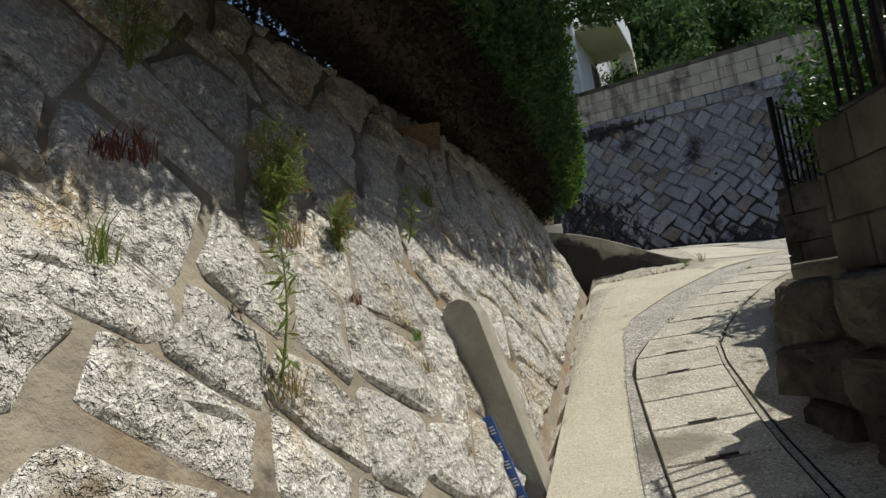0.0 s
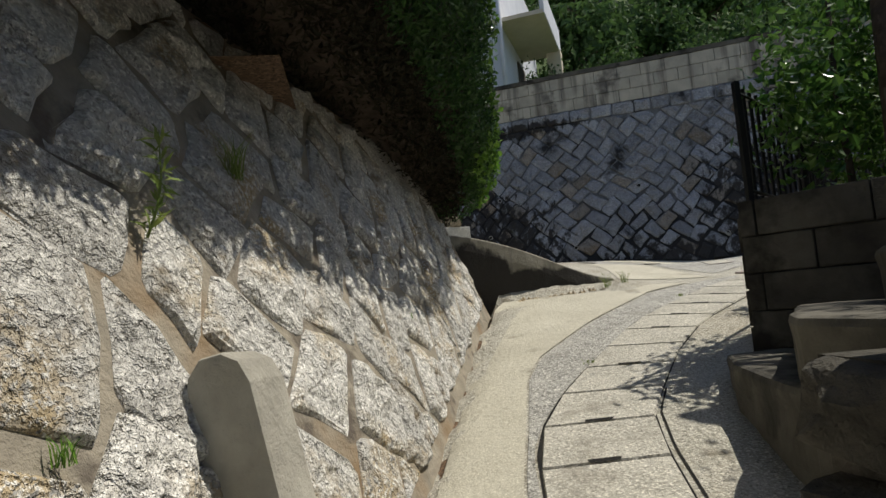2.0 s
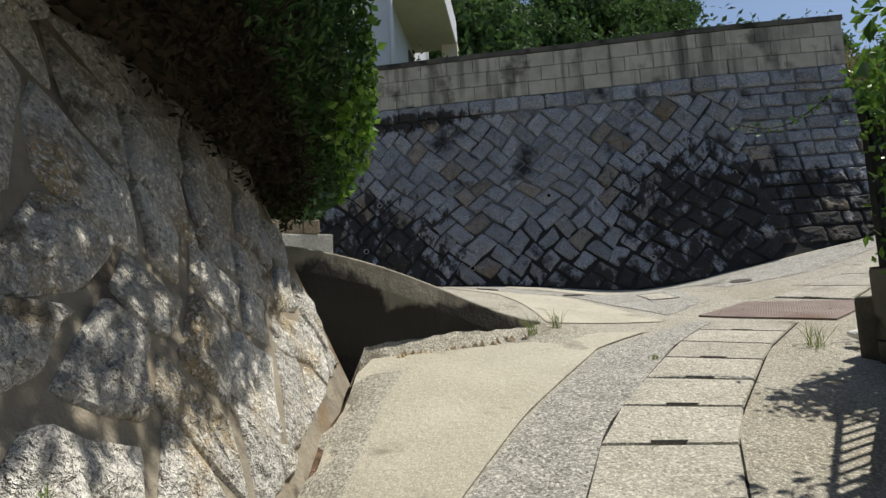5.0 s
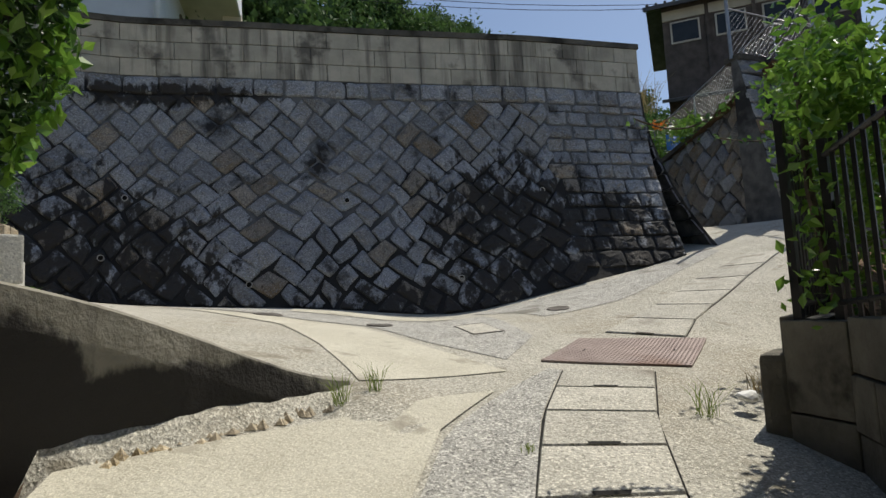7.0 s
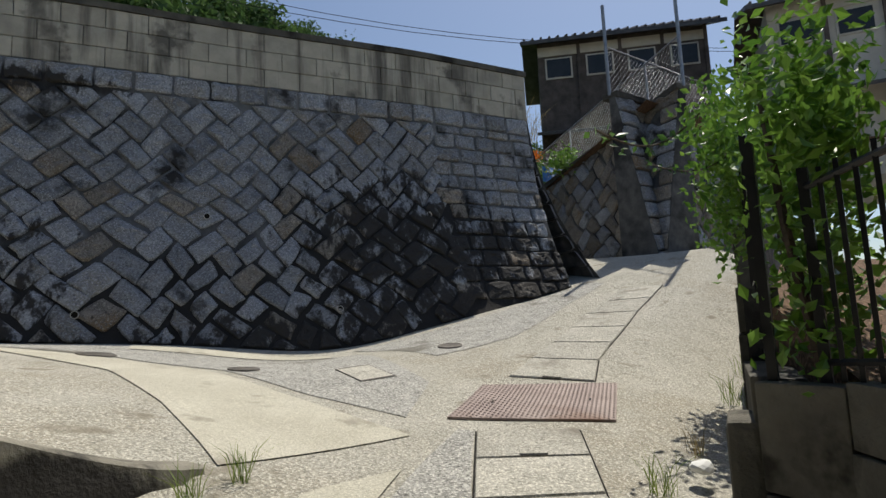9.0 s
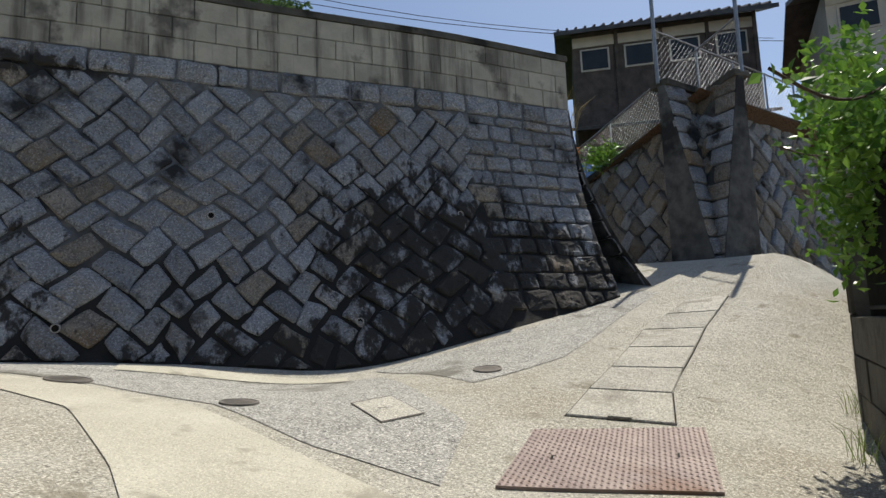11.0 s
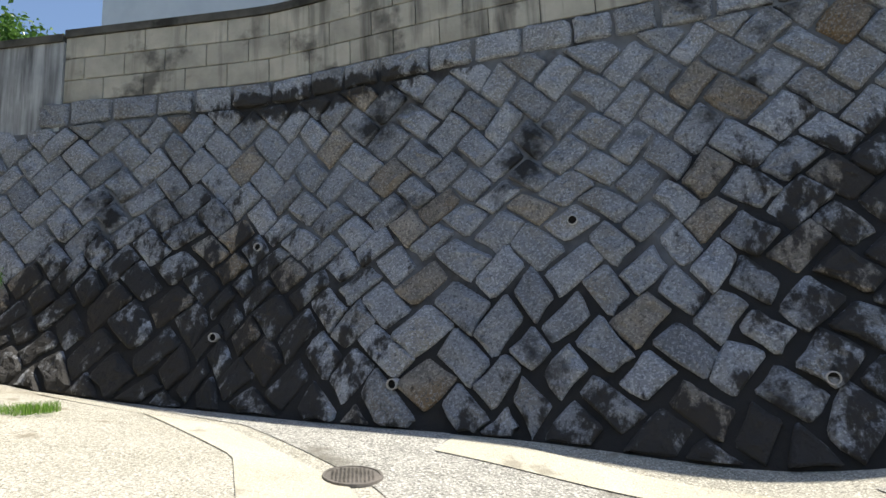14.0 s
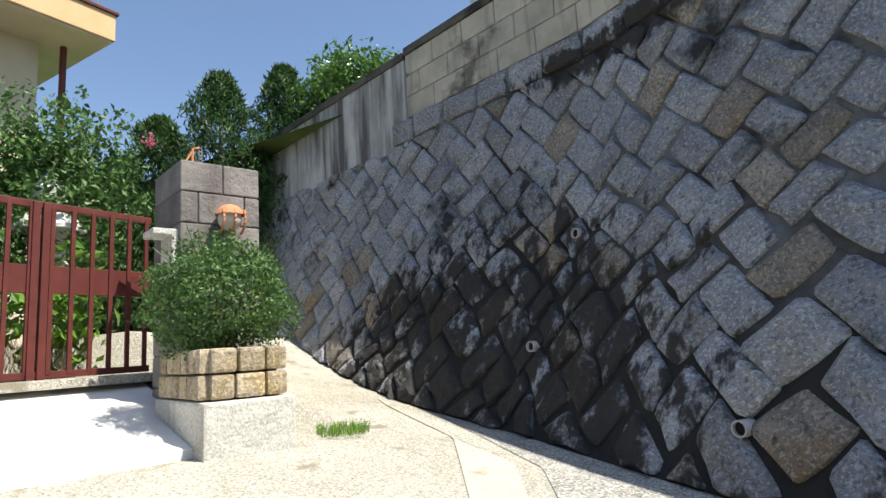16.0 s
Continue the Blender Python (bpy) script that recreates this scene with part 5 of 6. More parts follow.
def balcony_house():
    root = thing("house", "grey-white plastered house with beige balcony soffit", "house", "houses up the slope")
    dirn = Vector((1.6, 3.15, 0)).normalized()
    side = Vector((-dirn.y, dirn.x, 0))
    a = Vector((7.4, 18.85, 0))
    ang = math.atan2(dirn.y, dirn.x)
    m = a + dirn * 1.75 + side * 0.85
    part("balcony_slab", box(Matrix.Translation((m.x, m.y, 9.05)) @ Matrix.Rotation(ang, 4, "Z"), (3.6, 1.7, 0.14), 0.015), M_beige, root)
    p = a + dirn * 1.75 + side * 0.04
    part("parapet", box(Matrix.Translation((p.x, p.y, 9.45)) @ Matrix.Rotation(ang, 4, "Z"), (3.6, 0.14, 0.9), 0.015), M_plaster, root)
    e = a + dirn * 3.4 + side * 0.2
    part("balcony_end_block", box(Matrix.Translation((e.x, e.y, 8.6)) @ Matrix.Rotation(ang, 4, "Z"), (0.5, 0.5, 0.9), 0.015), M_beige, root)
    q = a + dirn * 3.5 + side * 4.6
    part("wall", box(Matrix.Translation((q.x, q.y, 8.5)) @ Matrix.Rotation(ang, 4, "Z"), (7.0, 6.4, 7.5), 0.02), M_plaster, root)
    c = a + dirn * 0.0 + side * 1.38
    part("downpipe", tube([(c.x - 0.05, c.y - 0.1, 5), (c.x - 0.05, c.y - 0.1, 12)], 0.07, 10), M_plaster, root, smooth=True)
    w = a + dirn * 3.0 + side * 1.38
    win = part("window", box(Matrix.Translation((w.x, w.y, 7.9)) @ Matrix.Rotation(ang, 4, "Z"), (1.2, 0.06, 1.4)), M_darkwood, root)


balcony_house()


def flat_house():
    root = thing("house", "flat-roofed beige house with ochre roof fascia", "house", "houses up the slope")
    part("roof_slab", box(Matrix.Translation((-10.5, 12.8, 9.15)), (9.0, 10.0, 0.62), 0.02), M_ochre, root)
    part("soffit", box(Matrix.Translation((-10.5, 12.8, 8.82)), (8.9, 9.9, 0.05)), M_beige, root, "cream soffit")
    part("wall", box(Matrix.Translation((-11.5, 12.3, 5.2)), (8.6, 9.0, 7.2), 0.02), M_beige, root)
    part("roof_edge", box(Matrix.Translation((-10.5, 12.8, 9.49)), (9.1, 10.1, 0.07), 0.01), M_gate, root, "dark red roof edging")
    part("downpipe", tube([(-7.0, 17.2, 2), (-7.0, 17.2, 8.8)], 0.07, 10), M_gate, root, "maroon downpipe")
    part("window", box(Matrix.Translation((-7.18, 13.0, 6.2)), (0.06, 2.6, 1.5)), M_window, root)
    rail = thing("roof_railing", "thin blue-grey railing on the flat roof", "railing")
    for z in (9.9, 10.25):
        part("rail", tube([(-6.2, 8.2, z), (-6.2, 17.5, z), (-14, 17.5, z)], 0.02, 6), M_galv, rail)
    for k in range(8):
        part("post", tube([(-6.2, 8.2 + 9.3 * k / 7, 9.5), (-6.2, 8.2 + 9.3 * k / 7, 10.25)], 0.022, 6), M_galv, rail)


flat_house()


# ---- hillside behind ----
def hill_z(x, y):
    q = y - 0.06 * x
    return 5.35 + smooth01(x / 12) * min(44.0, max(0.0, q - 17) * 0.3 + max(0.0, q - 25) * 0.42) + 1.2 * noise.noise(Vector((x * 0.06, y * 0.06, 0)))


hv, hf = [], []
hx = [-90 + 8 * i for i in range(28)]
hy = [17.6, 19, 21, 24, 28, 34, 42, 52, 64, 80, 100, 130]
for j, y in enumerate(hy):
    for x in hx:
        yy = y + (-(x - 6) * 0.45 if j < 3 and 2 < x < 16 else 0)
        hv.append((x, yy, 5.3 if j < 3 else hill_z(x, y)))
n = len(hx)
for j in range(len(hy) - 1):
    for i in range(n - 1):
        hf.append((j * n + i, j * n + i + 1, (j + 1) * n + i + 1, (j + 1) * n + i))
tagged(put("hillside", hv, hf, mat("hill_undergrowth", (0.03, 0.06, 0.02), (0.1, 0.14, 0.04), 0.6, 1, 0.6, 4, vary=0), smooth=True), "wooded green hillside rising behind the walls", "hill", kind="structure")


def tree(x, y, z, h, r, leaf, seed, label, n=2600, size=0.3):
    g = np.random.default_rng(seed)
    root = thing("tree", label, "tree", "trees on the hillside")
    part("trunk", tube([(x, y, z - 0.5), (x + 0.1, y, z + h * 0.4), (x, y, z + h * 0.8)], [0.05 * h, 0.035 * h, 0.012 * h], 8), M_bark, root, smooth=True)
    P, D = [], []
    for k in range(9):
        a, rr = g.uniform(0, 2 * math.pi), g.uniform(0.2, 0.75) * r
        c = (x + math.cos(a) * rr, y + math.sin(a) * rr, z + h * g.uniform(0.45, 0.92))
        part("limb", tube([(x, y, z + h * 0.35), c], [0.02 * h, 0.008 * h], 5), M_bark, root)
        p, d = blob_points(g, c, (r * 0.5, r * 0.5, r * 0.42), n // 9, 0.4, 0.8, seed + k)
        P.append(p)
        D.append(d)
    vv, ff = leaves(np.concatenate(P), np.concatenate(D), size, g, 0.55)
    tagged(put("crown", vv, ff, leaf, root), kind="stuff")


rt = random.Random(77)
for k in range(56):
    x, y = rt.uniform(9, 62), rt.uniform(26, 62)
    tree(x, y, hill_z(x, y), rt.uniform(3.0, 5.5), rt.uniform(2.0, 3.4), L_far, 100 + k, "round dark green tree on the wooded hillside", 2400, 0.42)
for k, (x, y, h) in enumerate(((10.5, 21, 2.6), (13.5, 20, 2.8), (16.5, 19, 2.4), (20, 19, 3.2), (23, 22, 3.6), (9, 23, 3.0), (18, 24, 3.4))):
    tree(x, y, 5.6, h, h * 0.55, L_yellow if k in (3,) else L_far, 300 + k, "leafy garden tree above the parapet", 3200, 0.16)


def grass_tuft(x, y, z, r, h, n, leaf, label, seed, name="grass_tuft", category="grass"):
    g = np.random.default_rng(seed)
    v, f = [], []
    for k in range(n):
        a, q = g.uniform(0, 2 * math.pi), r * math.sqrt(g.random())
        bx, by = x + math.cos(a) * q, y + math.sin(a) * q
        hh = h * g.uniform(0.5, 1.15)
        lx, ly = g.normal(0, 0.35) * hh, g.normal(0, 0.35) * hh
        w = 0.0018 + 0.0028 * hh
        t = g.uniform(0, 2 * math.pi)
        ox, oy = math.cos(t) * w, math.sin(t) * w
        b = len(v)
        v += [(bx - ox, by - oy, z), (bx + ox, by + oy, z), (bx + lx * 0.4 + ox, by + ly * 0.4 + oy, z + hh * 0.6), (bx + lx * 0.4 - ox, by + ly * 0.4 - oy, z + hh * 0.6), (bx + lx, by + ly, z + hh * 0.9)]
        f += [(b, b + 1, b + 2, b + 3), (b + 3, b + 2, b + 4)]
    tagged(put(name, v, f, leaf), label, category, kind="stuff")


for k in range(6):
    grass_tuft(11.0 + 1.0 * k, 16.5 - 0.45 * k, 5.35, 0.5, 1.0, 160, L_dry if k % 2 else L_grass, "tall dry grass above the parapet", 500 + k)
grass_tuft(3.35, 14.5, z_ground(3.35, 14.5), 0.2, 0.1, 500, L_bright, "bright green grass patch beside the pedestal", 510)
for k, (x, y, r, h, l) in enumerate(((4.5, 9.3, 0.05, 0.24, L_grass), (4.75, 9.32, 0.05, 0.2, L_grass), (6.2, 7.95, 0.07, 0.25, L_grass), (7.0, 8.0, 0.06, 0.2, L_dry), (3.0, 6.3, 0.05, 0.05, L_grass), (4.9, 8.2, 0.04, 0.05, L_grass), (8.6, 8.15, 0.1, 0.3, L_grass), (9.8, 8.3, 0.1, 0.25, L_grass), (2.55, 9.1, 0.06, 0.3, L_grass))):
    grass_tuft(x, y, z_ground(x, y) - (0.0 if k < 8 else 0.0), r, h, 30, l, "small weed growing from a joint in the lane", 520 + k, "weed", "weed")
def feathery_weed(y, h, size, n, label, seed, lean=0.0):
    """A bushy weed of thin arching stems with small narrow leaves, rooted in a joint of the bank wall."""
    g = np.random.default_rng(seed)
    root = thing("wall_weed", label, "weed", "weeds in the bank wall")
    p = Vector(left_face(y, h, 0.02))
    for k in range(n):
        a = g.uniform(-1.5, 1.5)
        out = Vector((math.cos(a) * 0.55, math.sin(a) + lean, 0)) * size * g.uniform(0.3, 0.9)
        up = size * g.uniform(0.5, 1.1)
        pts = [p + out * (t ** 1.4) + Vector((0, 0, up * math.sin(t * 1.9))) for t in (0, 0.25, 0.5, 0.75, 1.0)]
        part("stem", tube(pts, [0.004, 0.0035, 0.003, 0.002, 0.001], 4), L_dry if k % 3 == 0 else L_grass, root)
        at = [pts[i] + (pts[i + 1] - pts[i]) * g.random() + Vector(g.normal(0, 0.012 + 0.03 * size, 3)) for i in range(4) for _ in range(9 * i + 4)]
        vv, ff = leaves(at, [(0.5, 0, 0.6)] * len(at), 0.035, g, 0.22)
        tagged(put("leaves", vv, ff, L_dry if k % 4 == 0 else L_grass, root), kind="stuff")


feathery_weed(2.3, 1.62, 0.42, 26, "bushy grey-green feathery weed sprouting from the bank wall", 561)
feathery_weed(2.75, 1.5, 0.26, 12, "smaller straw-tinted weed sprouting from the bank wall", 562)
feathery_weed(1.95, 2.3, 0.35, 10, "arching grassy weed at the shaded wall top", 563, 0.3)


def upright_weed(y, h, height, label, seed):
    """One tall stalk set with short narrow leaves."""
    g = np.random.default_rng(seed)
    root = thing("tall_weed", label, "weed", "weeds in the bank wall")
    p = Vector(left_face(y, h, 0.04))
    pts = [p + Vector((0.05 * t + 0.02 * math.sin(4 * t), 0.05 * t, height * t)) for t in [i / 10 for i in range(11)]]
    part("stalk", tube(pts, [0.006 - 0.0004 * i for i in range(11)], 5), L_grass, root)
    at = [pts[i] + (pts[i + 1] - pts[i]) * g.random() for i in range(10) for _ in range(7)]
    vv, ff = leaves(at, [(0.6, 0, 0.4)] * len(at), 0.075, g, 0.18, up=0.6)
    tagged(put("leaves", vv, ff, L_grass, root), kind="stuff")


upright_weed(1.8, 1.05, 0.62, "tall narrow-leaved green weed standing against the bank wall", 571)
upright_weed(3.72, 1.5, 0.4, "upright green weed growing from a wall joint", 572)
for k, (y, h, n, r, hh, l) in enumerate(((1.62, 1.85, 150, 0.12, 0.13, L_red), (2.62, 1.24, 40, 0.04, 0.08, L_red), (2.92, 0.82, 40, 0.05, 0.1, L_dry), (1.35, 1.5, 40, 0.05, 0.16, L_grass), (3.05, 0.97, 30, 0.03, 0.08, L_bright), (4.56, 1.75, 60, 0.05, 0.25, L_grass), (6.15, 0.66, 20, 0.02, 0.06, L_bright), (1.8, 1.0, 60, 0.06, 0.14, L_dry), (2.3, 1.55, 90, 0.09, 0.16, L_dry))):
    p = left_face(y, h, 0.03)
    grass_tuft(p[0], p[1], p[2], r, hh, n, l, "wild grass and weeds rooted in the wall's joints", 540 + k, "wall_weed", "weed")


# ---- far tower ----
def tower():
    root = thing("tower", "small white castle-like tower with layered dark roofs", "tower")
    x, y, z = 54.9, 85.5, 48.9
    for k, (w, zz, h) in enumerate(((2.6, 0, 2.4), (1.7, 2.4, 1.3))):
        part("wall", box(Matrix.Translation((x, y, z + zz + h / 2)), (w, w, h)), M_cream, root)
        for s in (-1, 0, 1):
            part("window", box(Matrix.Translation((x + s * w * 0.28, y - w / 2, z + zz + h * 0.62)), (w * 0.16, 0.1, h * 0.22)), M_window, root)
        bm = bmesh.new()
        rings = []
        for q, dz in ((w * 0.8, 0.1), (w * 0.72, 0.0), (w * 0.5, 0.5), (w * 0.25, 1.3)):
            rings.append([bm.verts.new((x + a * q, y + b * q, z + zz + h + dz + (0.25 if q == w * 0.8 else 0))) for a, b in ((-1, -1), (1, -1), (1, 1), (-1, 1))])
        for a, b in zip(rings, rings[1:]):
            for i in range(4):
                bm.faces.new((a[i], a[(i + 1) % 4], b[(i + 1) % 4], b[i]))
        bm.faces.new(rings[-1])
        part("roof", bm, M_tile, root)
    part("finial", tube([(x, y, z + 4.4), (x, y, z + 5.8)], [0.15, 0.03], 6), M_tile, root)


tower()


# ---- gateway ----
def gateway():
    zg = 1.28
    # apron slab
    bm = bmesh.new()
    pts = [(0.7, 10.6, 1.62), (2.5, 11.3, 1.24), (2.76, 12.5, 1.2), (2.98, 13.55, 1.2), (2.2, 13.9, 1.36), (0.7, 14.5, 1.62)]
    t = [bm.verts.new(p) for p in pts]
    b = [bm.verts.new((p[0], p[1], 0.9)) for p in pts]
    bm.faces.new(t)
    for k in range(6):
        bm.faces.new((t[k], t[(k + 1) % 6], b[(k + 1) % 6], b[k]))
    tagged(part("gate_apron", bm, M_white), "bright white concrete apron in front of the gate", "paving", kind="structure")
    # pillar of blocks
    root = thing("gate_pillar", "grey-brown stone block gate pillar", "pillar")
    ang = math.atan2(14.61 - 13.95, 2.33 - 2.136)
    d = Vector((math.cos(ang), math.sin(ang), 0))
    nrm = Vector((d.y, -d.x, 0))
    o = Vector((2.136, 13.952, 0))
    W, D = 0.69, 0.72
    part("core", box(Matrix.Translation(o + d * W / 2 - nrm * D / 2 + Vector((0, 0, 2.2))) @ Matrix.Rotation(ang, 4, "Z"), (W - 0.03, D - 0.03, 2.42)), M_mortar_dark, root)
    z, row = 3.437, 0
    while z > 1.2:
        cuts = (0, 0.36, W) if row % 2 == 0 else (0, 0.15, 0.55, W)
        for a, c in zip(cuts, cuts[1:]):
            m = o + d * (a + c) / 2 - nrm * D / 2
            part("block", box(Matrix.Translation((m.x, m.y, z - 0.135)) @ Matrix.Rotation(ang, 4, "Z"), (c - a - 0.01, D, 0.26), 0.012), M_pillar, root)
        z -= 0.27
        row += 1
    lamp = thing("wall_lamp", "round terracotta-hooded lamp on the gate pillar", "lamp")
    lc = o + d * 0.38 + nrm * 0.1 + Vector((0, 0, 2.93))
    bm = bmesh.new()
    bmesh.ops.create_uvsphere(bm, u_segments=20, v_segments=12, radius=0.1, matrix=Matrix.Translation(lc))
    part("globe", bm, M_glass_lamp, lamp, "frosted glass globe", smooth=True)
    bm = bmesh.new()
    bmesh.ops.create_uvsphere(bm, u_segments=24, v_segments=14, radius=0.125, matrix=Matrix.Translation(lc + Vector((0, 0, 0.005))))
    bmesh.ops.delete(bm, geom=[q for q in bm.verts if q.co.z < lc.z + 0.02], context="VERTS")
    part("hood", bm, M_terra, lamp, "terracotta hood", smooth=True)
    for a in (-1, 0, 1):
        part("guard", tube([lc + nrm * 0.12 * math.cos(t) * (1 - 0.15 * abs(a)) + d * 0.09 * a + Vector((0, 0, 0.12 * math.sin(t))) for t in [x * 0.3 - 1.5 for x in range(8)]], 0.012, 6), M_terra, lamp)
    part("arm", tube([lc - nrm * 0.12, lc - nrm * 0.05], 0.04, 10), M_black, lamp)
    mb = thing("mail_box", "pale stone letter box shelf beside the pillar", "mailbox")
    mc = o - d * 0.09 - nrm * 0.2
    part("shelf", box(Matrix.Translation((mc.x, mc.y, 2.82)) @ Matrix.Rotation(ang, 4, "Z"), (0.2, 0.3, 0.05), 0.008), M_pedestal, mb)
    part("side_panel", box(Matrix.Translation((mc.x + d.x * 0.07, mc.y + d.y * 0.07, 2.62)) @ Matrix.Rotation(ang, 4, "Z"), (0.05, 0.3, 0.4), 0.008), M_pedestal, mb)
    orn = thing("chain_ornament", "small copper ornament and chain on the pillar top", "ornament")
    oc = o + d * 0.2 - nrm * 0.3 + Vector((0, 0, 3.44))
    part("bracket", tube([oc, oc + Vector((0, 0, 0.2)), oc + d * 0.06 + Vector((0, 0, 0.22))], 0.012, 6), M_terra, orn)
    part("strut", tube([oc - d * 0.1, oc + Vector((0, 0, 0.18))], 0.01, 6), M_terra, orn)
    for k in range(6):
        part("chain_link", tube([oc + d * 0.07 + Vector((0, 0, 0.2 - k * 0.033)) + d * 0.016 * math.cos(t) + Vector((0, 0, 0.018 * math.sin(t))) for t in [i * 0.8 for i in range(9)]], 0.005, 5), M_galv, orn)
    # pedestal and planter
    ped = thing("pedestal", "grey cast stone pedestal under the planter", "pedestal")
    pa = math.atan2(14.0 - 13.43, 3.366 - 3.173)
    pd = Vector((math.cos(pa), math.sin(pa), 0))
    pn = Vector((pd.y, -pd.x, 0))
    po = Vector((3.173, 13.43, 0))
    m = po + pd * 0.31 - pn * 0.6
    part("plinth", box(Matrix.Translation((m.x, m.y, 1.19)) @ Matrix.Rotation(pa, 4, "Z"), (0.62, 1.2, 0.6), 0.02), M_pedestal, ped)
    pl = thing("planter", "small planter of buff rubble stones", "planter")
    m2 = po + pd * 0.31 - pn * 0.62
    part("bed", box(Matrix.Translation((m2.x, m2.y, 1.62)) @ Matrix.Rotation(pa, 4, "Z"), (0.46, 0.98, 0.28)), M_soil, pl)
    r = random.Random(9)
    for face_o, fd, ln in ((po + pd * 0.06 - pn * 0.1, pd, 0.5), (po + pd * 0.06 - pn * 1.1, pn, 1.0), (po + pd * 0.56 - pn * 1.1, pn, 1.0)):
        for row in range(2):
            s = 0.0
            while s < ln - 0.03:
                w = min(r.uniform(0.12, 0.22), ln - s)
                c = face_o + fd * (s + w / 2) + Vector((0, 0, 1.49 + 0.09 + row * 0.17))
                part("stone", box(Matrix.Translation(c) @ Matrix.Rotation(math.atan2(fd.y, fd.x) + r.uniform(-0.05, 0.05), 4, "Z"), (w - 0.012, 0.1 + r.uniform(0, 0.03), 0.16), 0.025), M_rubble, pl)
                s += w
    g = np.random.default_rng(91)
    sh = thing("clipped_shrub", "rounded dense small-leaved shrub in the planter", "shrub")
    c = po + pd * 0.3 - pn * 0.62 + Vector((0, 0, 2.2))
    p, dd = blob_points(g, c, (0.56, 0.5, 0.46), 15000, 0.14, 0.4, 3)
    vv, ff = leaves(p, dd, 0.032, g, 0.6)
    tagged(put("foliage", vv, ff, L_box, sh), kind="stuff")
    for k in range(8):
        a = k * 0.8
        part("stem", tube([c - Vector((0, 0, 0.5)), c + Vector((math.cos(a) * 0.3, math.sin(a) * 0.3, 0.05))], 0.01, 5), M_bark, sh)
    for k in range(14):
        a = g.uniform(0, 6.28)
        s0 = c + Vector((math.cos(a) * 0.35, math.sin(a) * 0.35, 0.3))
        part("shoot", tube([s0, s0 + Vector((math.cos(a) * 0.14, math.sin(a) * 0.14, g.uniform(0.08, 0.2)))], 0.003, 4), L_box, sh)
    # second pedestal on the near side of the gate
    ped2 = thing("pedestal", "grey cast stone pedestal under a hedge planter", "pedestal")
    part("plinth", box(Matrix.Translation((2.55, 11.9, 1.3)) @ Matrix.Rotation(radians(8), 4, "Z"), (1.15, 0.5, 0.38), 0.02), M_pedestal, ped2)
    pl2 = thing("planter", "brown rubble planter course on the pedestal", "planter")
    for k in range(5):
        part("stone", box(Matrix.Translation((2.1 + 0.2 * k, 11.75, 1.58)), (0.19, 0.12, 0.17), 0.025), M_rubble, pl2)
    # gate
    gate = thing("sliding_gate", "maroon painted steel sliding gate with vertical bars", "gate")
    gx = 0.95
    y0, y1, zb, zt = 9.5, 14.42, 1.72, 3.16
    for z, hh in ((zb, 0.06), (zt, 0.06)):
        part("rail", box(Matrix.Translation((gx, (y0 + y1) / 2, z)), (0.06, y1 - y0, hh), 0.006), M_gate, gate)
    part("middle_panel", box(Matrix.Translation((gx, (y0 + y1) / 2, 2.52)), (0.03, y1 - y0, 0.24), 0.004), M_gate, gate)
    k = 0
    y = y1 - 0.05
    while y > y0:
        part("bar", box(Matrix.Translation((gx + 0.02, y, (zb + zt) / 2)), (0.03, 0.036, zt - zb), 0.004), M_gate, gate)
        y -= 0.17
    for y in (13.38, 13.46):
        part("stile", box(Matrix.Translation((gx + 0.03, y, (zb + zt) / 2 - 0.02)), (0.05, 0.06, zt - zb + 0.08), 0.005), M_gate, gate)
    sill = tagged(part("gate_sill", box(Matrix.Translation((0.95, 12.0, 1.64)), (0.3, 5.2, 0.08), 0.01), M_conc2), "low concrete sill under the gate rail", "sill", kind="structure")
    # garden behind the gate
    tagged(put("garden_ground", [(-12, 5, 1.66), (0.8, 5, 1.66), (0.8, 17.0, 1.66), (-12, 19, 1.66)], [(0, 1, 2, 3)], M_soil), "garden soil behind the gate", "soil", kind="structure")
    shrub("camellia_bush", [((-0.9, 13.4, 3.4), (1.0, 1.2, 1.3)), ((-0.6, 14.3, 3.8), (0.8, 0.7, 0.9)), ((-1.0, 12.0, 3.3), (1.0, 1.0, 1.3))], 9500, 0.085, L_box, "glossy dark green camellia bush behind the gate", "shrub", 61, [[(-0.9, 13.6, 1.6), (-0.9, 13.6, 3.4)]])
    shrub("garden_plant", [((0.3, 13.9, 2.3), (0.4, 0.5, 0.6)), ((0.2, 12.9, 2.2), (0.35, 0.5, 0.5))], 1500, 0.16, L_bright, "bright broad-leaved plants behind the gate bars", "plant", 62)
    for k in range(6):
        grass_tuft(0.3, 11.2 + 0.5 * k, 1.66, 0.25, 0.6, 120, L_dry, "dry straw-coloured grass behind the gate", 630 + k)
    lan = thing("stone_lantern", "pale stone garden lantern behind the gate", "stone lantern")
    lx, ly = -0.3, 14.05
    def turned(prof, sides=12):
        return tube([(lx, ly, z) for z, r in prof], [r for z, r in prof], sides)
    part("shaft", turned([(1.6, 0.16), (1.75, 0.16), (1.8, 0.1), (2.75, 0.1), (2.85, 0.2)]), M_pedestal, lan)
    part("fire_box", turned([(2.85, 0.2), (2.9, 0.17), (3.15, 0.17), (3.2, 0.2)], 6), M_pedestal, lan)
    part("roof", turned([(3.2, 0.36), (3.24, 0.36), (3.4, 0.2), (3.5, 0.08)], 6), M_white, lan)
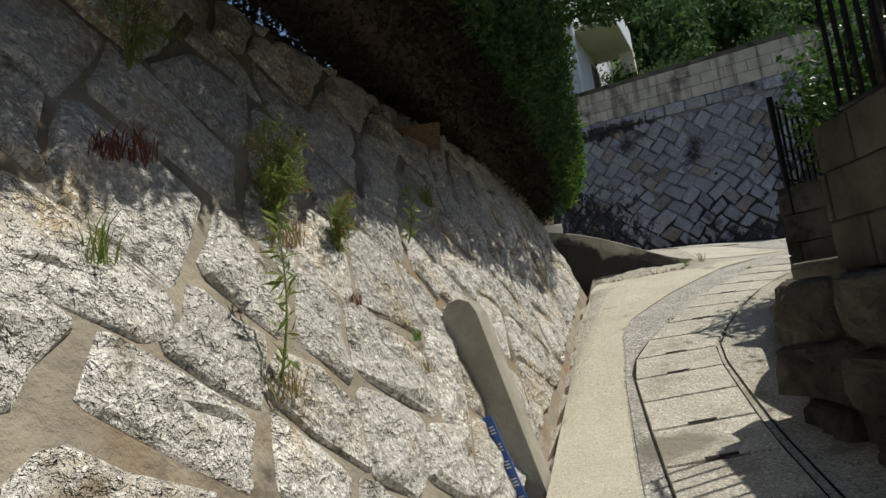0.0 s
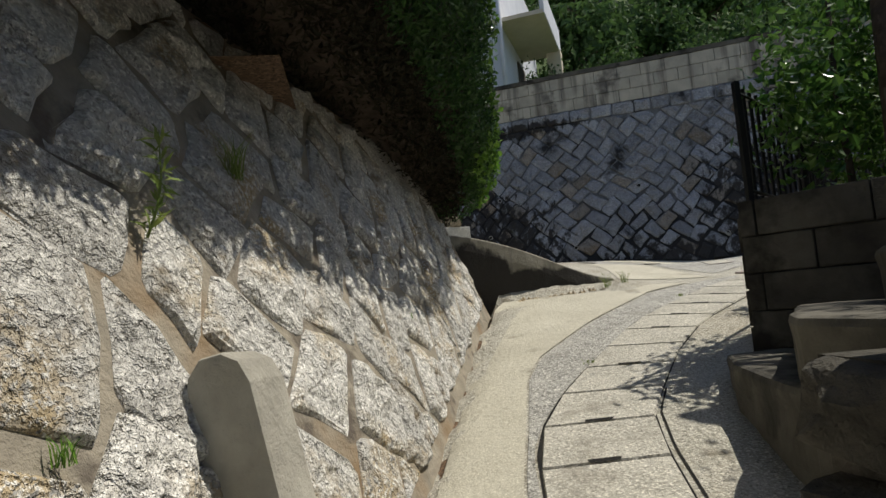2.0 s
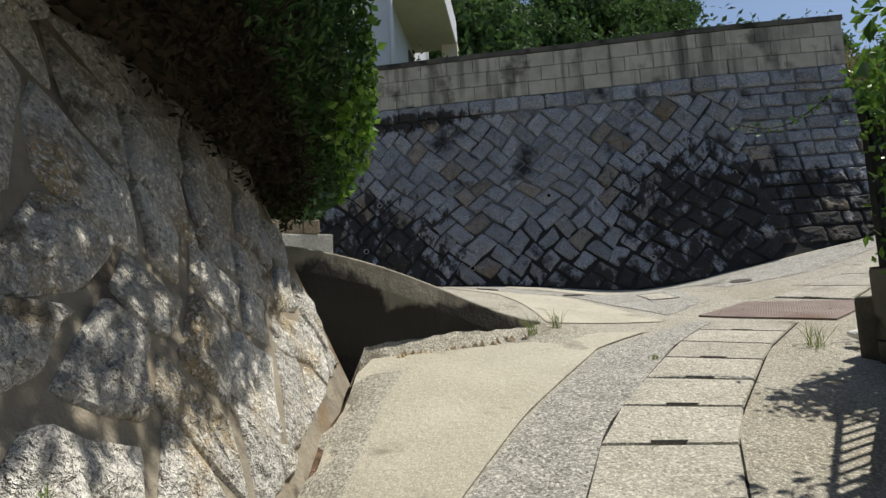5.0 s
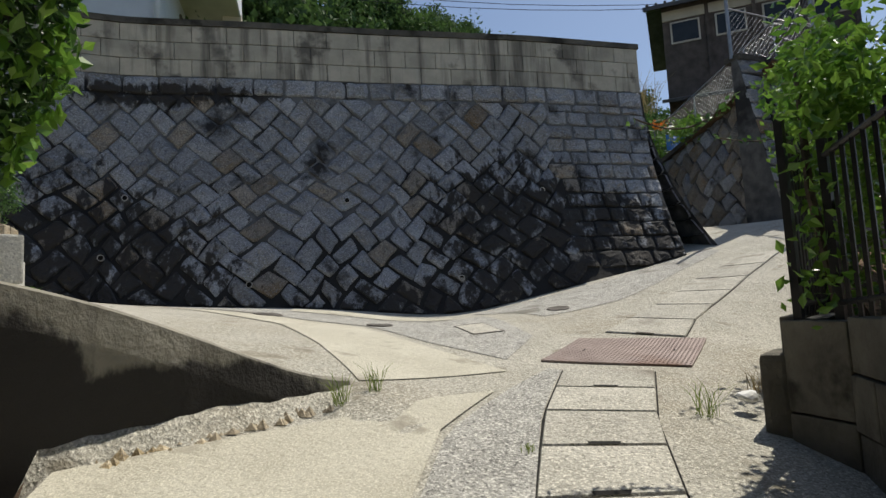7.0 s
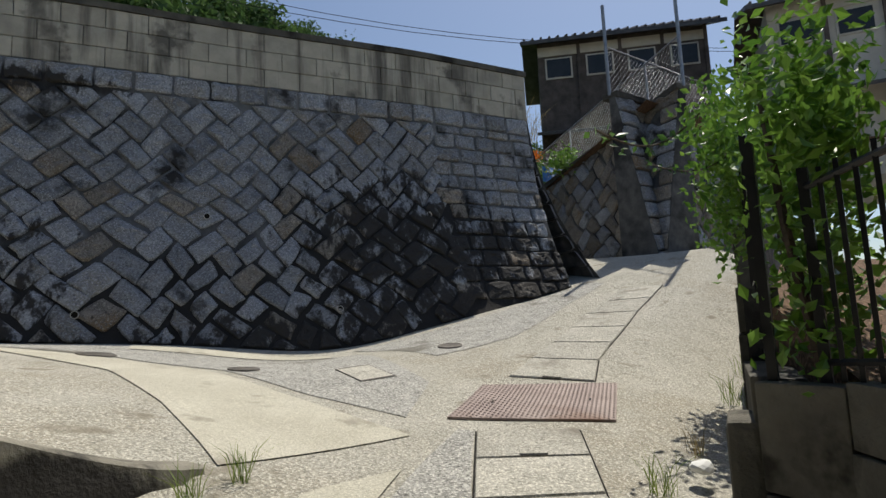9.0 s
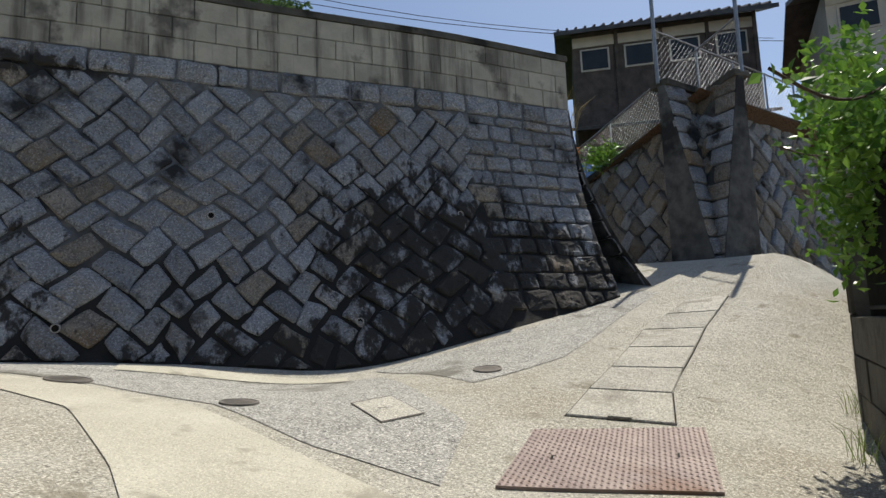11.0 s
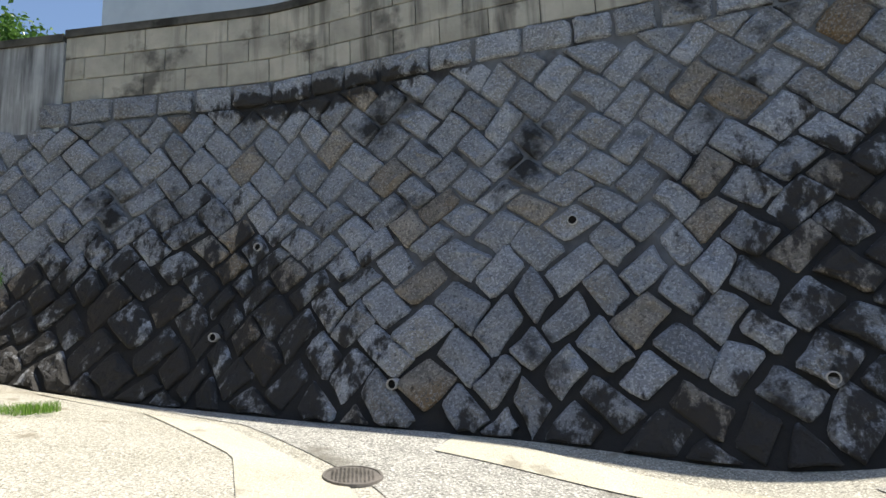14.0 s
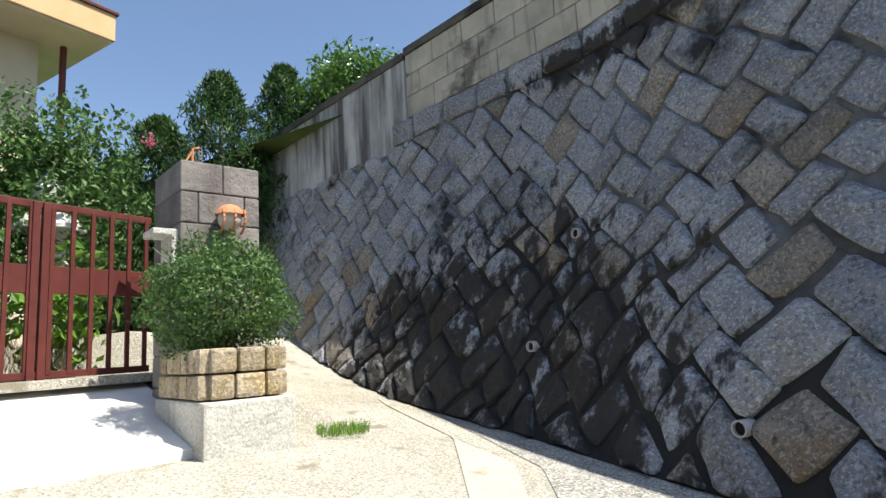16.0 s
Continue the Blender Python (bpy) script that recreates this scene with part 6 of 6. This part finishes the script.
    part("finial", turned([(3.5, 0.08), (3.56, 0.16), (3.64, 0.18), (3.72, 0.12), (3.86, 0.015)]), M_white, lan)
    # conifers and hedge beyond
    g = np.random.default_rng(70)
    for k, (x, y, z, h, r) in enumerate(((-3.0, 17.0, 1.7, 4.2, 1.0), (-2.0, 17.5, 1.7, 4.9, 1.0), (-1.6, 18.6, 3.0, 4.0, 0.8), (-3.9, 16.8, 1.7, 3.6, 0.9))):
        root = thing("conifer_tree", "dark green feathery conifer behind the pillar", "tree", "conifers")
        part("trunk", tube([(x, y, z), (x, y, z + h)], [0.09, 0.02], 8), M_bark, root)
        n = 9000
        t = g.random(n) ** 0.7
        a = g.uniform(0, 6.283, n)
        lump = np.array([1 + 1.1 * noise.noise(Vector((math.cos(q) * 2.2, math.sin(q) * 2.2, u * 9 + k))) for q, u in zip(a, t)])
        rr = r * (1 - t) ** 0.55 * lump * (0.6 + 0.4 * g.random(n) ** 0.5) + 0.05
        P = np.stack([x + np.cos(a) * rr, y + np.sin(a) * rr, z + 0.6 + t * (h - 0.5)], 1)
        vv, ff = leaves(P, np.stack([np.cos(a), np.sin(a), 0.4 + 0 * a], 1), 0.13, g, 0.25, up=1.5)
        tagged(put("foliage", vv, ff, L_hedge, root), kind="stuff")
    shrub("parapet_bush", [((-0.5, 18.8, 6.2), (0.8, 0.6, 0.85)), ((0.3, 18.4, 6.0), (0.8, 0.5, 0.75)), ((1.1, 18.2, 5.8), (0.5, 0.4, 0.5))], 8000, 0.1, L_shrub, "sunlit bush rising above the rendered parapet", "shrub", 81)
    shrub("pink_flowers", [((-2.6, 16.6, 5.4), (0.12, 0.12, 0.15))], 3000, 0.06, L_pink, "small spray of pink flowers", "flower", 82)


gateway()

# overhead wires
for k, (a, b) in enumerate((((8, 30, 14.5), (30, 12, 12.0)), ((8, 30, 14.0), (30, 10, 11.2)))):
    A, B = Vector(a), Vector(b)
    tagged(part("overhead_wire", tube([A + (B - A) * t - Vector((0, 0, 1.2 * math.sin(math.pi * t))) for t in [i / 12 for i in range(13)]], 0.012, 5), M_black), "thin black overhead cable crossing the sky", "cable", "overhead cables")
